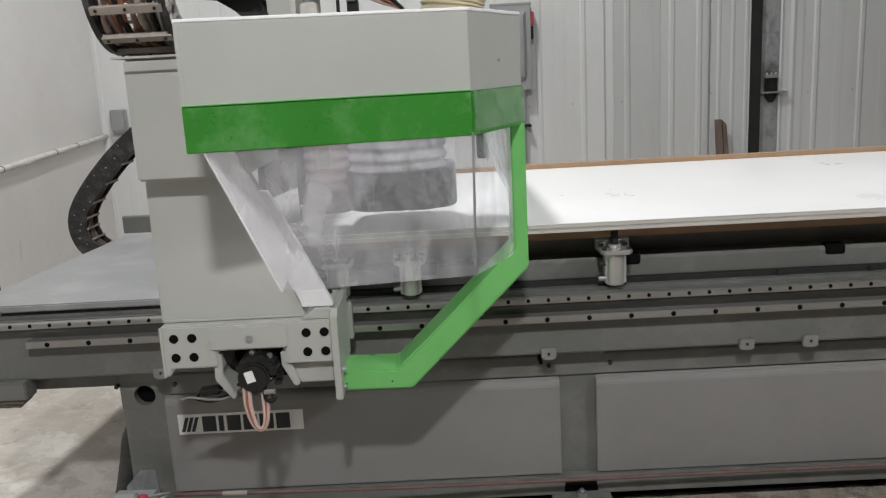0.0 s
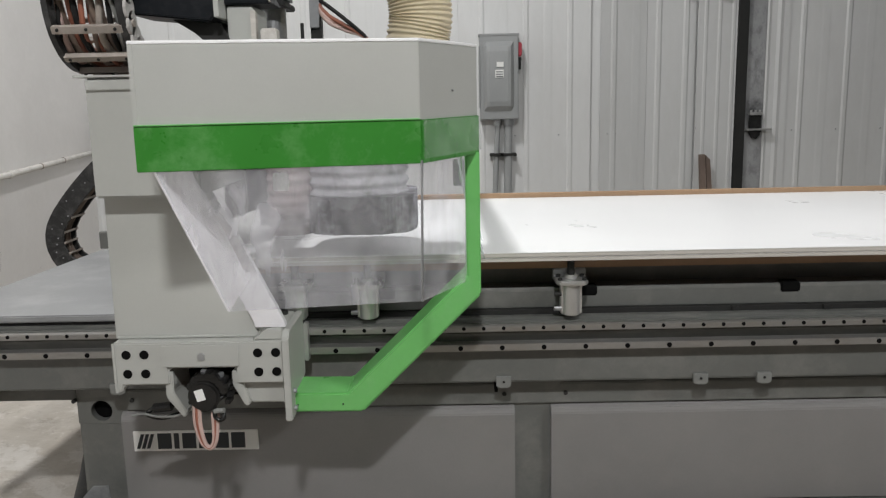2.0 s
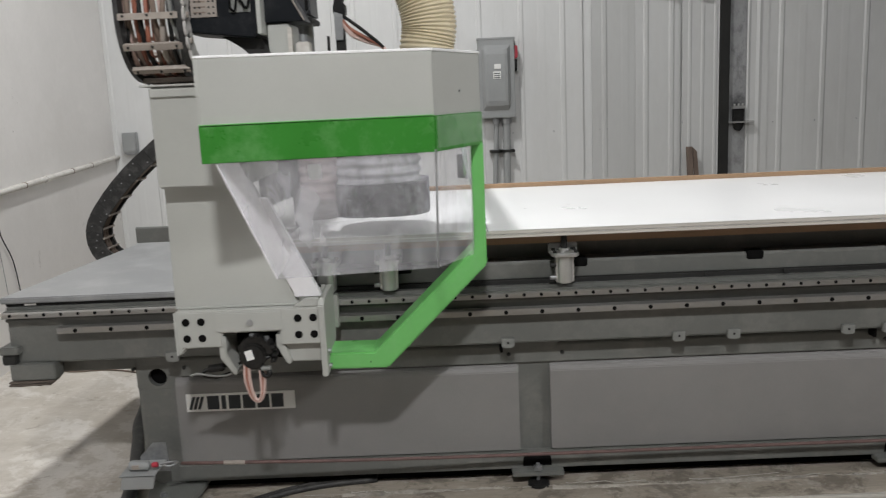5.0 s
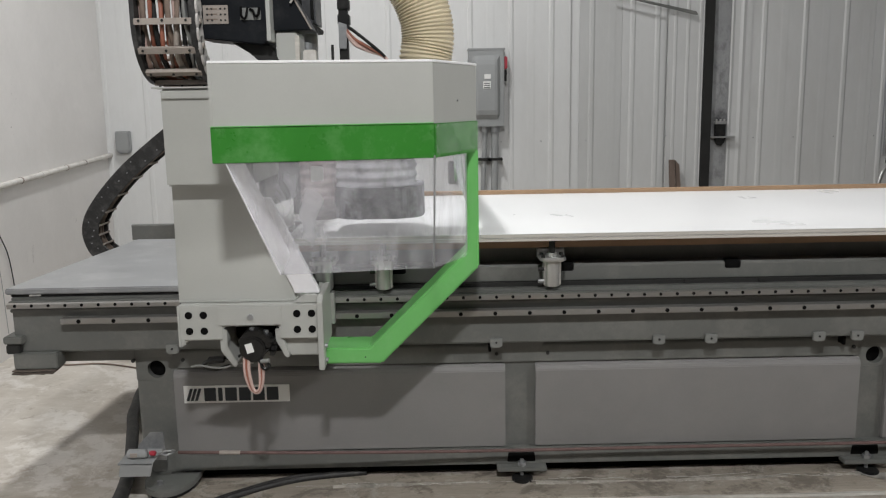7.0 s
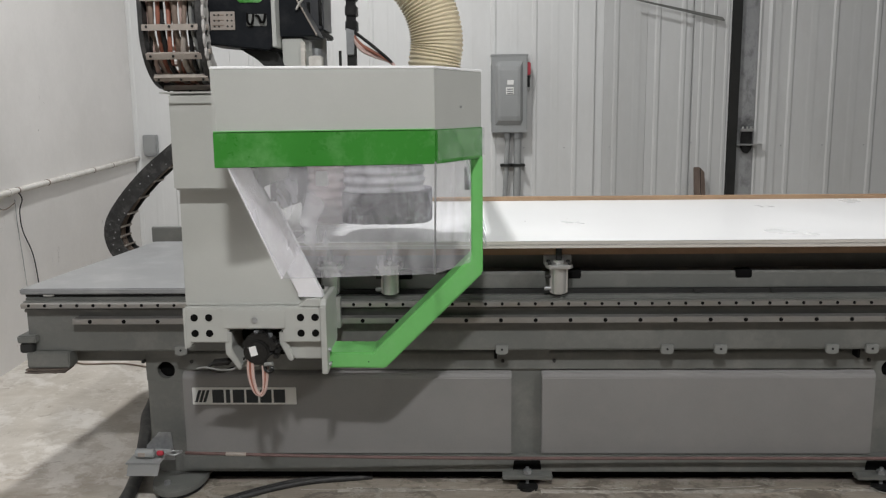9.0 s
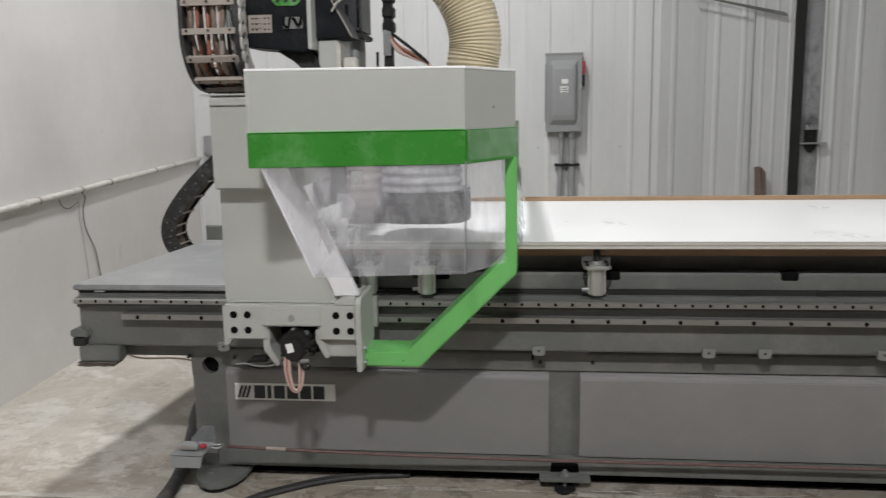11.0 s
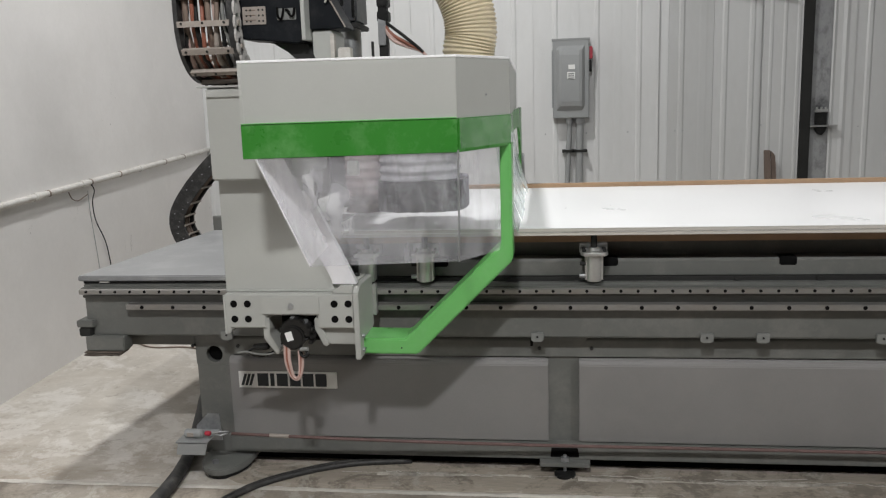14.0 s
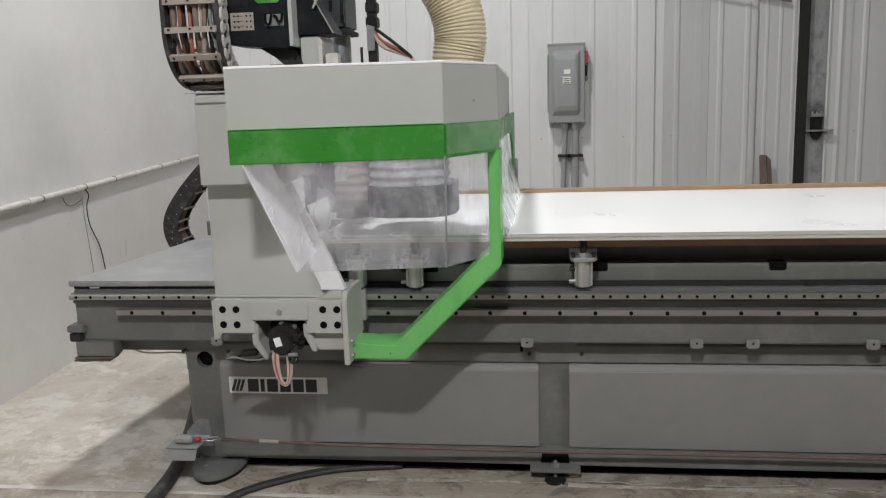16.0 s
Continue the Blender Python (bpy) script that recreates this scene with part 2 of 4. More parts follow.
def clear_plastic(name, haze, tint, mottle=1.0):
    m = bpy.data.materials.new(name)
    m.use_nodes = True
    nt = m.node_tree
    bsdf = nt.nodes["Principled BSDF"]
    bsdf.inputs["Base Color"].default_value = (*tint, 1)
    bsdf.inputs["Roughness"].default_value = 0.12
    tr = nt.nodes.new("ShaderNodeBsdfTransparent")
    tr.inputs[0].default_value = (0.96, 0.96, 0.97, 1)
    back = nt.nodes.new("ShaderNodeBsdfTranslucent")
    back.inputs[0].default_value = (*tint, 1)
    milk = nt.nodes.new("ShaderNodeMixShader")
    milk.inputs[0].default_value = 0.5
    nt.links.new(bsdf.outputs[0], milk.inputs[1])
    nt.links.new(back.outputs[0], milk.inputs[2])
    mix = nt.nodes.new("ShaderNodeMixShader")
    co = nt.nodes.new("ShaderNodeTexCoord")
    mp = nt.nodes.new("ShaderNodeMapping")
    mp.inputs["Rotation"].default_value = (0, 0.5, 0)
    mp.inputs["Scale"].default_value = (2.2, 1, 0.8)
    nt.links.new(co.outputs["Object"], mp.inputs["Vector"])
    facs = []
    for scale, distort in ((2.6, 0.7), (8.0, 1.0)):
        n = nt.nodes.new("ShaderNodeTexNoise")
        n.inputs["Scale"].default_value, n.inputs["Detail"].default_value, n.inputs["Distortion"].default_value = scale, 7.0, distort
        nt.links.new(mp.outputs[0], n.inputs["Vector"])
        facs.append(n.outputs["Fac"])
    both = nt.nodes.new("ShaderNodeMath")
    both.operation = "MULTIPLY"
    nt.links.new(facs[0], both.inputs[0])
    nt.links.new(facs[1], both.inputs[1])
    f = ramp(nt, both.outputs[0], ((0.16, (haze * (1 - 0.4 * mottle),) * 3), (0.28, (haze,) * 3), (0.42, (min(1, haze * (1 + 0.5 * mottle)),) * 3)))
    nt.links.new(f, mix.inputs[0])
    nt.links.new(tr.outputs[0], mix.inputs[1])
    nt.links.new(milk.outputs[0], mix.inputs[2])
    nt.links.new(mix.outputs[0], nt.nodes["Material Output"].inputs[0])
    return m


SHIELD = clear_plastic("scuffed_clear_plastic", 0.21, (0.9, 0.89, 0.93), 1.2)
FILM = clear_plastic("thin_clear_film", 0.13, (0.92, 0.93, 0.92))
CURTAIN = clear_plastic("clear_curtain_plastic", 0.42, (0.82, 0.89, 0.87), 0.4)
FLAP = clear_plastic("hazy_clear_plastic", 0.7, (0.97, 0.96, 0.98), 0.25)


def grease_on(m, centre, size, amount, colour):
    """Lays an uneven grease stain round one spot over a material."""
    nt = m.node_tree
    bsdf = nt.nodes["Principled BSDF"]
    under = bsdf.inputs["Base Color"].links[0].from_socket
    co = nt.nodes.new("ShaderNodeTexCoord")
    mp = nt.nodes.new("ShaderNodeMapping")
    mp.inputs["Location"].default_value = [-c / d for c, d in zip(centre, size)]
    mp.inputs["Scale"].default_value = [1 / d for d in size]
    nt.links.new(co.outputs["Object"], mp.inputs["Vector"])
    far = nt.nodes.new("ShaderNodeVectorMath")
    far.operation = "LENGTH"
    nt.links.new(mp.outputs[0], far.inputs[0])
    n = nt.nodes.new("ShaderNodeTexNoise")
    n.inputs["Scale"].default_value, n.inputs["Detail"].default_value, n.inputs["Roughness"].default_value = 14.0, 7.0, 0.68
    nt.links.new(co.outputs["Object"], n.inputs["Vector"])
    add = nt.nodes.new("ShaderNodeMath")
    add.operation = "MULTIPLY_ADD"
    add.inputs[1].default_value = 2.2
    nt.links.new(n.outputs["Fac"], add.inputs[0])
    nt.links.new(far.outputs["Value"], add.inputs[2])
    div = nt.nodes.new("ShaderNodeMath")
    div.operation = "MULTIPLY"
    div.inputs[1].default_value = 0.45
    nt.links.new(add.outputs[0], div.inputs[0])
    f = ramp(nt, div.outputs[0], ((0.45, (amount,) * 3), (0.85, (0, 0, 0))))
    mx = nt.nodes.new("ShaderNodeMix")
    mx.data_type = "RGBA"
    nt.links.new(f, mx.inputs[0])
    nt.links.new(under, mx.inputs[6])
    mx.inputs[7].default_value = (*colour, 1)
    nt.links.new(mx.outputs[2], bsdf.inputs["Base Color"])


grease_on(STRIP, (2.02, 3.73, 1.24), (0.16, 0.2, 0.2), 0.9, (0.035, 0.035, 0.038))
dust_on(SKIRT, 7.0, 0.6, 0.72, 0.9, (0.022, 0.02, 0.024))
dust_on(SKIRT, 16.0, 0.7, 0.78, 0.8, (0.02, 0.014, 0.016))
dust_on(BELLOWS, 8.0, 0.7, 0.8, 0.4, (0.12, 0.11, 0.12))


dust_on(GREEN, 3.2, 0.7, 0.8, 0.3, (0.25, 0.45, 0.24))


# ---- mesh helpers ----
def thing(name, label, category, group="", at=(0, 0, 0), kind=""):
    ob = new(name)
    ob.location = at
    return tagged(ob, label, category, group, kind)


def part(name, bm, mat, parent=None, label="", smooth=False):
    me = bpy.data.meshes.new(name)
    bmesh.ops.recalc_face_normals(bm, faces=bm.faces)
    bm.to_mesh(me)
    bm.free()
    for p in me.polygons:
        p.use_smooth = smooth
    me.materials.append(mat)
    ob = new(name, me)
    if parent:
        ob.parent = parent
    return tagged(ob, label)


def block(x0, y0, z0, x1, y1, z1, bevel=0.003, bm=None):
    b = bmesh.new()
    bmesh.ops.create_cube(b, size=1, matrix=Matrix.Translation(((x0 + x1) / 2, (y0 + y1) / 2, (z0 + z1) / 2)) @ Matrix.Diagonal((x1 - x0, y1 - y0, z1 - z0, 1)))
    if bevel:
        bmesh.ops.bevel(b, geom=b.edges[:], offset=bevel, segments=2, affect="EDGES")
    return merge(bm, b)


def merge(bm, b):
    if bm is None:
        return b
    me = bpy.data.meshes.new("joined")
    b.to_mesh(me)
    b.free()
    bm.from_mesh(me)
    bpy.data.meshes.remove(me)
    return bm


def prism(points, axis, a, c, bevel=0.003, bm=None):
    """A flat outline pushed from a to c along an axis: outline in (y, z) for x, (x, z) for y, (x, y) for z."""
    b = bmesh.new()
    def put(p, q):
        return {"x": (q, p[0], p[1]), "y": (p[0], q, p[1]), "z": (p[0], p[1], q)}[axis]
    low = [b.verts.new(put(p, a)) for p in points]
    high = [b.verts.new(put(p, c)) for p in points]
    n = len(points)
    b.faces.new(low)
    b.faces.new(high[::-1])
    for i in range(n):
        b.faces.new((low[i], high[i], high[(i + 1) % n], low[(i + 1) % n]))
    bmesh.ops.recalc_face_normals(b, faces=b.faces)
    if bevel:
        bmesh.ops.bevel(b, geom=b.edges[:], offset=bevel, segments=2, affect="EDGES")
    return merge(bm, b)


def rod(p, q, r, r2=None, n=20, bevel=0.0, bm=None):
    b = bmesh.new()
    p, q = Vector(p), Vector(q)
    m = Matrix.Translation((p + q) / 2) @ (q - p).to_track_quat("Z", "Y").to_matrix().to_4x4()
    bmesh.ops.create_cone(b, cap_ends=True, segments=n, radius1=r, radius2=r if r2 is None else r2, depth=(q - p).length, matrix=m)
    if bevel:
        bmesh.ops.bevel(b, geom=[e for e in b.edges if len(e.link_faces) == 2 and e.calc_face_angle() > 1.0], offset=bevel, segments=2, affect="EDGES")
    return merge(bm, b)


def curve_points(points, steps=8):
    """A smooth line through the points (Catmull-Rom)."""
    pts = [Vector(p) for p in points]
    pts = [pts[0] * 2 - pts[1]] + pts + [pts[-1] * 2 - pts[-2]]
    out = []
    for i in range(1, len(pts) - 2):
        a, b, c, d = pts[i - 1:i + 3]
        for s in range(steps):
            t = s / steps
            out.append(0.5 * (2 * b + (c - a) * t + (2 * a - 5 * b + 4 * c - d) * t * t + (3 * b - a - 3 * c + d) * t ** 3))
    return out + [pts[-2]]


def tube(points, r, n=10, steps=8, bm=None, radii=None):
    line = curve_points(points, steps) if steps > 1 else [Vector(p) for p in points]
    b = bmesh.new()
    rings = []
    side = None
    for i, p in enumerate(line):
        way = (line[min(i + 1, len(line) - 1)] - line[max(i - 1, 0)]).normalized()
        if side is None:
            side = way.orthogonal().normalized()
        side = (side - way * side.dot(way)).normalized()
        up = way.cross(side)
        rr = radii(i / (len(line) - 1)) if radii else r
        rings.append([b.verts.new(p + (side * math.cos(a) + up * math.sin(a)) * rr) for a in (2 * math.pi * k / n for k in range(n))])
    for u, v in zip(rings, rings[1:]):
        for k in range(n):
            b.faces.new((u[k], u[(k + 1) % n], v[(k + 1) % n], v[k]))
    b.faces.new(rings[0][::-1])
    b.faces.new(rings[-1])
    return merge(bm, b)


def pane(corners, thick=0.004):
    """A thin plate with the given four corners."""
    b = bmesh.new()
    c = [Vector(p) for p in corners]
    nrm = (c[1] - c[0]).cross(c[-1] - c[0]).normalized() * thick
    low = [b.verts.new(p) for p in c]
    high = [b.verts.new(p + nrm) for p in c]
    b.faces.new(low[::-1])
    b.faces.new(high)
    for i in range(len(c)):
        b.faces.new((low[i], low[(i + 1) % len(c)], high[(i + 1) % len(c)], high[i]))
    return b


def setting(name, bm, mat, label, category):
    ob = part(name, bm, mat)
    return tagged(ob, label, category, "", "structure")


# ---- the hall ----
WALL_Y = 3.75
setting("floor", block(-6, -0.22, -0.2, 13, 6, 0, 0), CONCRETE, "dusty pale concrete floor slab under the machine", "floor")
setting("floor", block(-6, -10, -0.2, 13, -0.2215, 0, 0), STAINED_DIM, "stained concrete floor slab before the machine, darkened against lamp spill", "floor")
random.seed(5)
part_joint = bmesh.new()
joint_rows = []
for k in range(260):
    cx = -2.6 + 0.034 * k
    y0, y1 = -0.232 + random.uniform(-0.003, 0.003), -0.206 + random.uniform(-0.002, 0.004)
    joint_rows.append((part_joint.verts.new((cx, y0, 0.0015)), part_joint.verts.new((cx, (y0 + y1) / 2, 0.004)), part_joint.verts.new((cx, y1, 0.0015))))
for u, v in zip(joint_rows, joint_rows[1:]):
    for k in range(2):
        part_joint.faces.new((u[k], v[k], v[k + 1], u[k + 1]))
setting("floor_joint", part_joint, JOINT, "pale filled joint between two floor slabs", "floor joint")
dirt = bmesh.new()
dirt_rows = []
for k in range(185):
    cx = -1.45 + 0.034 * k
    y0 = -0.2 + random.uniform(-0.004, 0.004) + 0.2 * max(0, 1 - k / 9) ** 2
    dirt_rows.append((dirt.verts.new((cx, y0, 0.001)), dirt.verts.new((cx, y0 + 0.012, 0.0035 + random.random() * 0.001)), dirt.verts.new((cx, 0.05, 0.0035))))
for u, v in zip(dirt_rows, dirt_rows[1:]):
    for k in range(2):
        dirt.faces.new((u[k], v[k], v[k + 1], u[k + 1]))
setting("floor_dirt", dirt, DIRT, "dark trodden dirt along the machine's foot", "floor dirt")
wall = setting("wall_back", block(-6, WALL_Y + 0.02, 0, 13, WALL_Y + 0.2, 6, 0), WALL, "white ribbed metal liner wall", "wall")
LEFT_CORNER, LEFT_NEAR = (-2.935, WALL_Y + 0.02), (-2.25, -9)
setting("wall_left", prism((LEFT_CORNER, LEFT_NEAR, (LEFT_NEAR[0] - 0.2, LEFT_NEAR[1]), (LEFT_CORNER[0] - 0.2, LEFT_CORNER[1])), "z", 0, 6, 0), SHEETROCK, "smooth scuffed white partition wall", "wall")
# unseen sides and ceiling, added; kept dark to limit bounced light
setting("wall_right", block(12, -9.2, 0, 12.2, WALL_Y + 0.02, 6, 0), UNSEENGREY, "unseen dark grey wall added to close the hall", "wall")
setting("wall_front", block(LEFT_NEAR[0], -9.2, 0, 12, -9, 6, 0), UNSEENGREY, "unseen dark grey wall added to close the hall", "wall")
setting("ceiling", block(-6, -9.2, 6, 12.2, 4.1, 6.1, 0), UNSEENGREY, "unseen dark grey ceiling added to close the hall", "ceiling")


def wall_x(y):
    """The left wall's face at y."""
    return LEFT_CORNER[0] + (LEFT_NEAR[0] - LEFT_CORNER[0]) * (LEFT_CORNER[1] - y) / (LEFT_CORNER[1] - LEFT_NEAR[1])


def liner(x0, x1, first, step, height=6.0, y=WALL_Y, rib=0.024, deep=0.0065):
    """A sheet of liner metal with raised upright ribs and shallow flutes between them."""
    pts = [(x0 + 0.001, y - 0.002)]
    c = first
    while c < x1 - rib:
        if c > x0 + rib:
            pts += [(c - rib, y), (c - rib * 0.45, y - deep), (c + rib * 0.45, y - deep), (c + rib, y)]
            if c + step * 0.5 < x1 - rib and step > 0.2:
                h = c + step * 0.5
                pts += [(h - 0.035, y), (h - 0.02, y - 0.001), (h + 0.02, y - 0.001), (h + 0.035, y)]
        c += step
    pts += [(x1 - 0.001, y), (x1 - 0.001, y + 0.012), (x0 + 0.001, y + 0.012)]
    return prism(pts, "z", 0.0, height, 0)


def screw_row(parent, x0, x1, step, z, y):
    c = x0
    while c < x1:
        part("screw", rod((c, y - 0.006, z), (c, y, z), 0.004, 0.0055, n=8), GALV, parent)
        c += step


x = -3.09
while x < 0.8:
    p = part("panel", liner(x, min(x + 0.975, 0.88), x + 0.171, 0.325), WALL, wall)
    screw_row(p, x + 0.09, min(x + 0.975, 0.87), 0.325, 1.12, WALL_Y)
    x += 0.975
p = part("panel", liner(0.88, 1.22, 0.98, 0.325), GREYLINER, wall)
screw_row(p, 0.94, 1.02, 0.06, 1.12, WALL_Y)
p = part("panel", liner(1.22, 1.575, 1.305, 0.2), MIDLINER, wall)
screw_row(p, 1.3, 1.5, 0.325, 1.12, WALL_Y)
p = part("door_panel", liner(1.577, 1.865, 1.635, 0.1, 6, WALL_Y - 0.045, 0.016, 0.004), MIDLINER, wall)
screw_row(p, 1.58, 1.7, 0.2, 1.15, WALL_Y - 0.05)
part("trim", prism(((2.087, WALL_Y + 0.012), (2.087, WALL_Y - 0.012), (2.1, WALL_Y - 0.02), (2.12, WALL_Y - 0.012), (2.16, WALL_Y - 0.012), (2.185, WALL_Y - 0.019), (2.21, WALL_Y - 0.011), (2.26, WALL_Y - 0.01), (2.26, WALL_Y + 0.012)), "z", 0, 6, 0), WALL, wall)
x = 2.26
while x < 11.9:
    p = part("panel", liner(x, x + 0.99, x + 0.1, 0.33), WALL, wall)
    screw_row(p, x + 0.05, x + 0.9, 0.33, 1.12, WALL_Y)
    x += 0.99

# ---- the sliding door's edge ----
jamb = thing("door_jamb", "dark steel door jamb beside a smudged galvanised strip", "door jamb", kind="structure")
part("black_channel", prism(((1.867, WALL_Y - 0.06), (1.942, WALL_Y - 0.06), (1.942, WALL_Y + 0.01), (1.867, WALL_Y + 0.01)), "z", 0, 6, 0.004), DARK, jamb)
part("strip", block(1.945, WALL_Y - 0.02, 0, 2.085, WALL_Y + 0.01, 6, 0.003), STRIP, jamb)
latch = part("latch", block(1.975, WALL_Y - 0.06, 1.235, 2.07, WALL_Y - 0.02, 1.258, 0.003), ALU, jamb, "worn steel door latch")
part("keeper", block(1.98, WALL_Y - 0.05, 1.137, 2.065, WALL_Y - 0.02, 1.235, 0.004), RUBBER, latch)
part("tongue", block(1.94, WALL_Y - 0.075, 1.125, 2.14, WALL_Y - 0.03, 1.138, 0.002), ALU, latch)
part("wedge", prism(((1.98, 1.125), (2.065, 1.125), (2.055, 1.09), (2.03, 1.06), (2.0, 1.07), (1.985, 1.1)), "y", WALL_Y - 0.06, WALL_Y - 0.02, 0.003), RUBBER, latch)
for bx in (1.99, 2.022, 2.054):
    part("bolt", rod((bx, WALL_Y - 0.045, 1.258), (bx, WALL_Y - 0.045, 1.275), 0.009, n=8), ALU, latch)
track = part("guide_bar", prism(((1.1, 2.255), (1.1, 2.267), (1.78, 2.117), (1.8, 2.09), (1.775, 2.09)), "y", WALL_Y - 0.09, WALL_Y - 0.075, 0.003), GREY, jamb)

# ---- things on the walls ----
box = thing("switch_box", "grey steel disconnect switch box with red handle on the wall", "switch box", "", (0.032, 0, 0))
Y1 = WALL_Y - 0.011
part("body", block(-0.045, Y1 - 0.11, 1.245, 0.235, Y1, 1.85, 0.006), BOXGREY, box)
dome = bmesh.new()
grid = []
for j in range(15):
    v = j / 14
    row_ = []
    for i in range(11):
        u = i / 10
        lift = (min(1, 7 * min(u, 1 - u)) ** 0.5) * (min(1, 9 * min(v, 1 - v)) ** 0.5)
        row_.append(dome.verts.new((-0.018 + 0.218 * u, Y1 - 0.11 - 0.034 * lift - 0.006 * math.sin(math.pi * v), 1.305 + 0.495 * v)))
    grid.append(row_)
for u, v in zip(grid, grid[1:]):
    for i in range(10):
        dome.faces.new((u[i], u[i + 1], v[i + 1], v[i]))
lid = part("door", dome, BOXGREY, box, "bulged steel lid")
part("rim", block(-0.052, Y1 - 0.114, 1.84, 0.242, Y1 - 0.004, 1.856, 0.003), BOXGREY, box)
part("hinge", rod((-0.048, Y1 - 0.108, 1.33), (-0.048, Y1 - 0.108, 1.77), 0.006, n=10), BOXGREY, box)
part("label", block(0.075, Y1 - 0.1545, 1.62, 0.125, Y1 - 0.148, 1.655, 0), PAPER, lid, "white paper label with plain bars")
part("label", block(0.065, Y1 - 0.1545, 1.545, 0.125, Y1 - 0.148, 1.6, 0), PAPER, lid, "white paper label with plain bars")
for z0 in (1.55, 1.566, 1.582):
    part("bar", block(0.072, Y1 - 0.156, z0, 0.118, Y1 - 0.1545, z0 + 0.006, 0), INK, lid)
part("handle", prism(((0.236, 1.69), (0.262, 1.7), (0.262, 1.79), (0.236, 1.795)), "y", Y1 - 0.09, Y1 - 0.04, 0.004), RED, box, "red switch handle")
part("handle_base", block(0.236, Y1 - 0.09, 1.6, 0.256, Y1 - 0.02, 1.69, 0.004), RUBBER, box)
for cx, r, lean in ((0.085, 0.02, 0.014), (0.165, 0.03, 0.004)):
    c = thing("conduit", "grey steel conduit running up into the switch box", "conduit", "conduits below the switch box", (0.032, 0, 0))
    part("pipe", rod((cx - 4 * lean, Y1 - 0.04, 0), (cx, Y1 - 0.04, 1.2), r, n=16), BOXGREY, c, smooth=False)
    part("coupling", rod((cx, Y1 - 0.04, 1.2), (cx, Y1 - 0.04, 1.245), r + 0.01, n=16, bevel=0.003), GALV, c)
    part("strap", block(cx - r - 0.03 - lean * 0.7, Y1 - 0.075, 0.975, cx + r + 0.03 - lean * 0.7, Y1, 0.995, 0.003), DARK, c)
    for s in (-1, 1):
        part("strap_bolt", rod((cx - lean * 0.7 + s * (r + 0.02), Y1 - 0.09, 0.985), (cx - lean * 0.7 + s * (r + 0.02), Y1 - 0.07, 0.985), 0.012, n=8), DARK, c)
outlet = thing("wall_box", "small grey outlet box on the ribbed wall", "outlet box", "", (0.11, 0, 0.01))
part("body", prism(((-2.955, 1.245), (-2.84, 1.245), (-2.84, 1.09), (-2.86, 1.068), (-2.93, 1.068), (-2.955, 1.09)), "y", Y1 - 0.05, Y1, 0.006), GALV, outlet)
part("cover", block(-2.945, Y1 - 0.054, 1.1, -2.85, Y1 - 0.05, 1.235, 0.001), BOXGREY, outlet)

pipe = thing("wall_pipe", "white plastic pipe clipped along the partition wall", "pipe")
ys = (-2.0, -0.4, 0.6, 1.5, 2.4, 3.3, 3.8)
pz = lambda y: 0.948 + 0.031 * y
part("tube", tube([(wall_x(y) + 0.022, y, pz(y)) for y in ys], 0.018, 12, 3), PVC, pipe, smooth=True)
for y in (-0.3, 0.55, 1.05, 1.55, 2.35):
    part("coupling", rod((wall_x(y) + 0.022, y, pz(y)), (wall_x(y + 0.05) + 0.022, y + 0.05, pz(y + 0.05)), 0.0225, n=14), PVC, pipe)
for k in range(8):
    y = -0.45 + 0.52 * k + 0.12 * math.sin(k * 2.3)
    part("clip", rod((wall_x(y) + 0.021, y, pz(y)), (wall_x(y + 0.014) + 0.021, y + 0.014, pz(y + 0.014)), 0.0198, n=14), CABLE, pipe)
cord = thing("hanging_cord", "thin dark cord hanging from the wall pipe", "cord")
part("cord", tube([(wall_x(y) + o, y, z) for y, o, z in ((1.62, 0.05, 0.99), (1.64, 0.055, 0.95), (1.65, 0.03, 0.88), (1.7, 0.012, 0.76), (1.79, 0.012, 0.62), (1.83, 0.012, 0.47), (1.85, 0.02, 0.2), (1.9, 0.05, 0.02))], 0.0035, 6, 6), RUBBER, cord, smooth=True)
part("loop", tube([(wall_x(y) + 0.012, y, z) for y, z in ((1.64, 0.93), (1.52, 0.905), (1.45, 0.925), (1.42, 0.965))], 0.003, 6, 6), CABLE, cord, smooth=True)
part("strand", tube([(wall_x(y) + 0.012, y, z) for y, z in ((1.64, 0.95), (1.645, 0.8), (1.67, 0.6), (1.69, 0.4), (1.7, 0.2), (1.72, 0.02))], 0.002, 6, 5), GALV, cord, smooth=True)

stake = thing("timber_offcut", "brown timber offcuts leaning against the wall", "timber", "", (0.03, 0, 0))
part("board", pane(((1.575, WALL_Y - 0.24, 0.0), (1.625, WALL_Y - 0.24, 0.0), (1.612, WALL_Y - 0.08, 0.955), (1.57, WALL_Y - 0.08, 0.955)), 0.03), WOOD, stake)
part("board", pane(((1.63, WALL_Y - 0.28, 0.0), (1.68, WALL_Y - 0.28, 0.0), (1.65, WALL_Y - 0.09, 0.915), (1.618, WALL_Y - 0.09, 0.95)), 0.02), WOOD, stake)

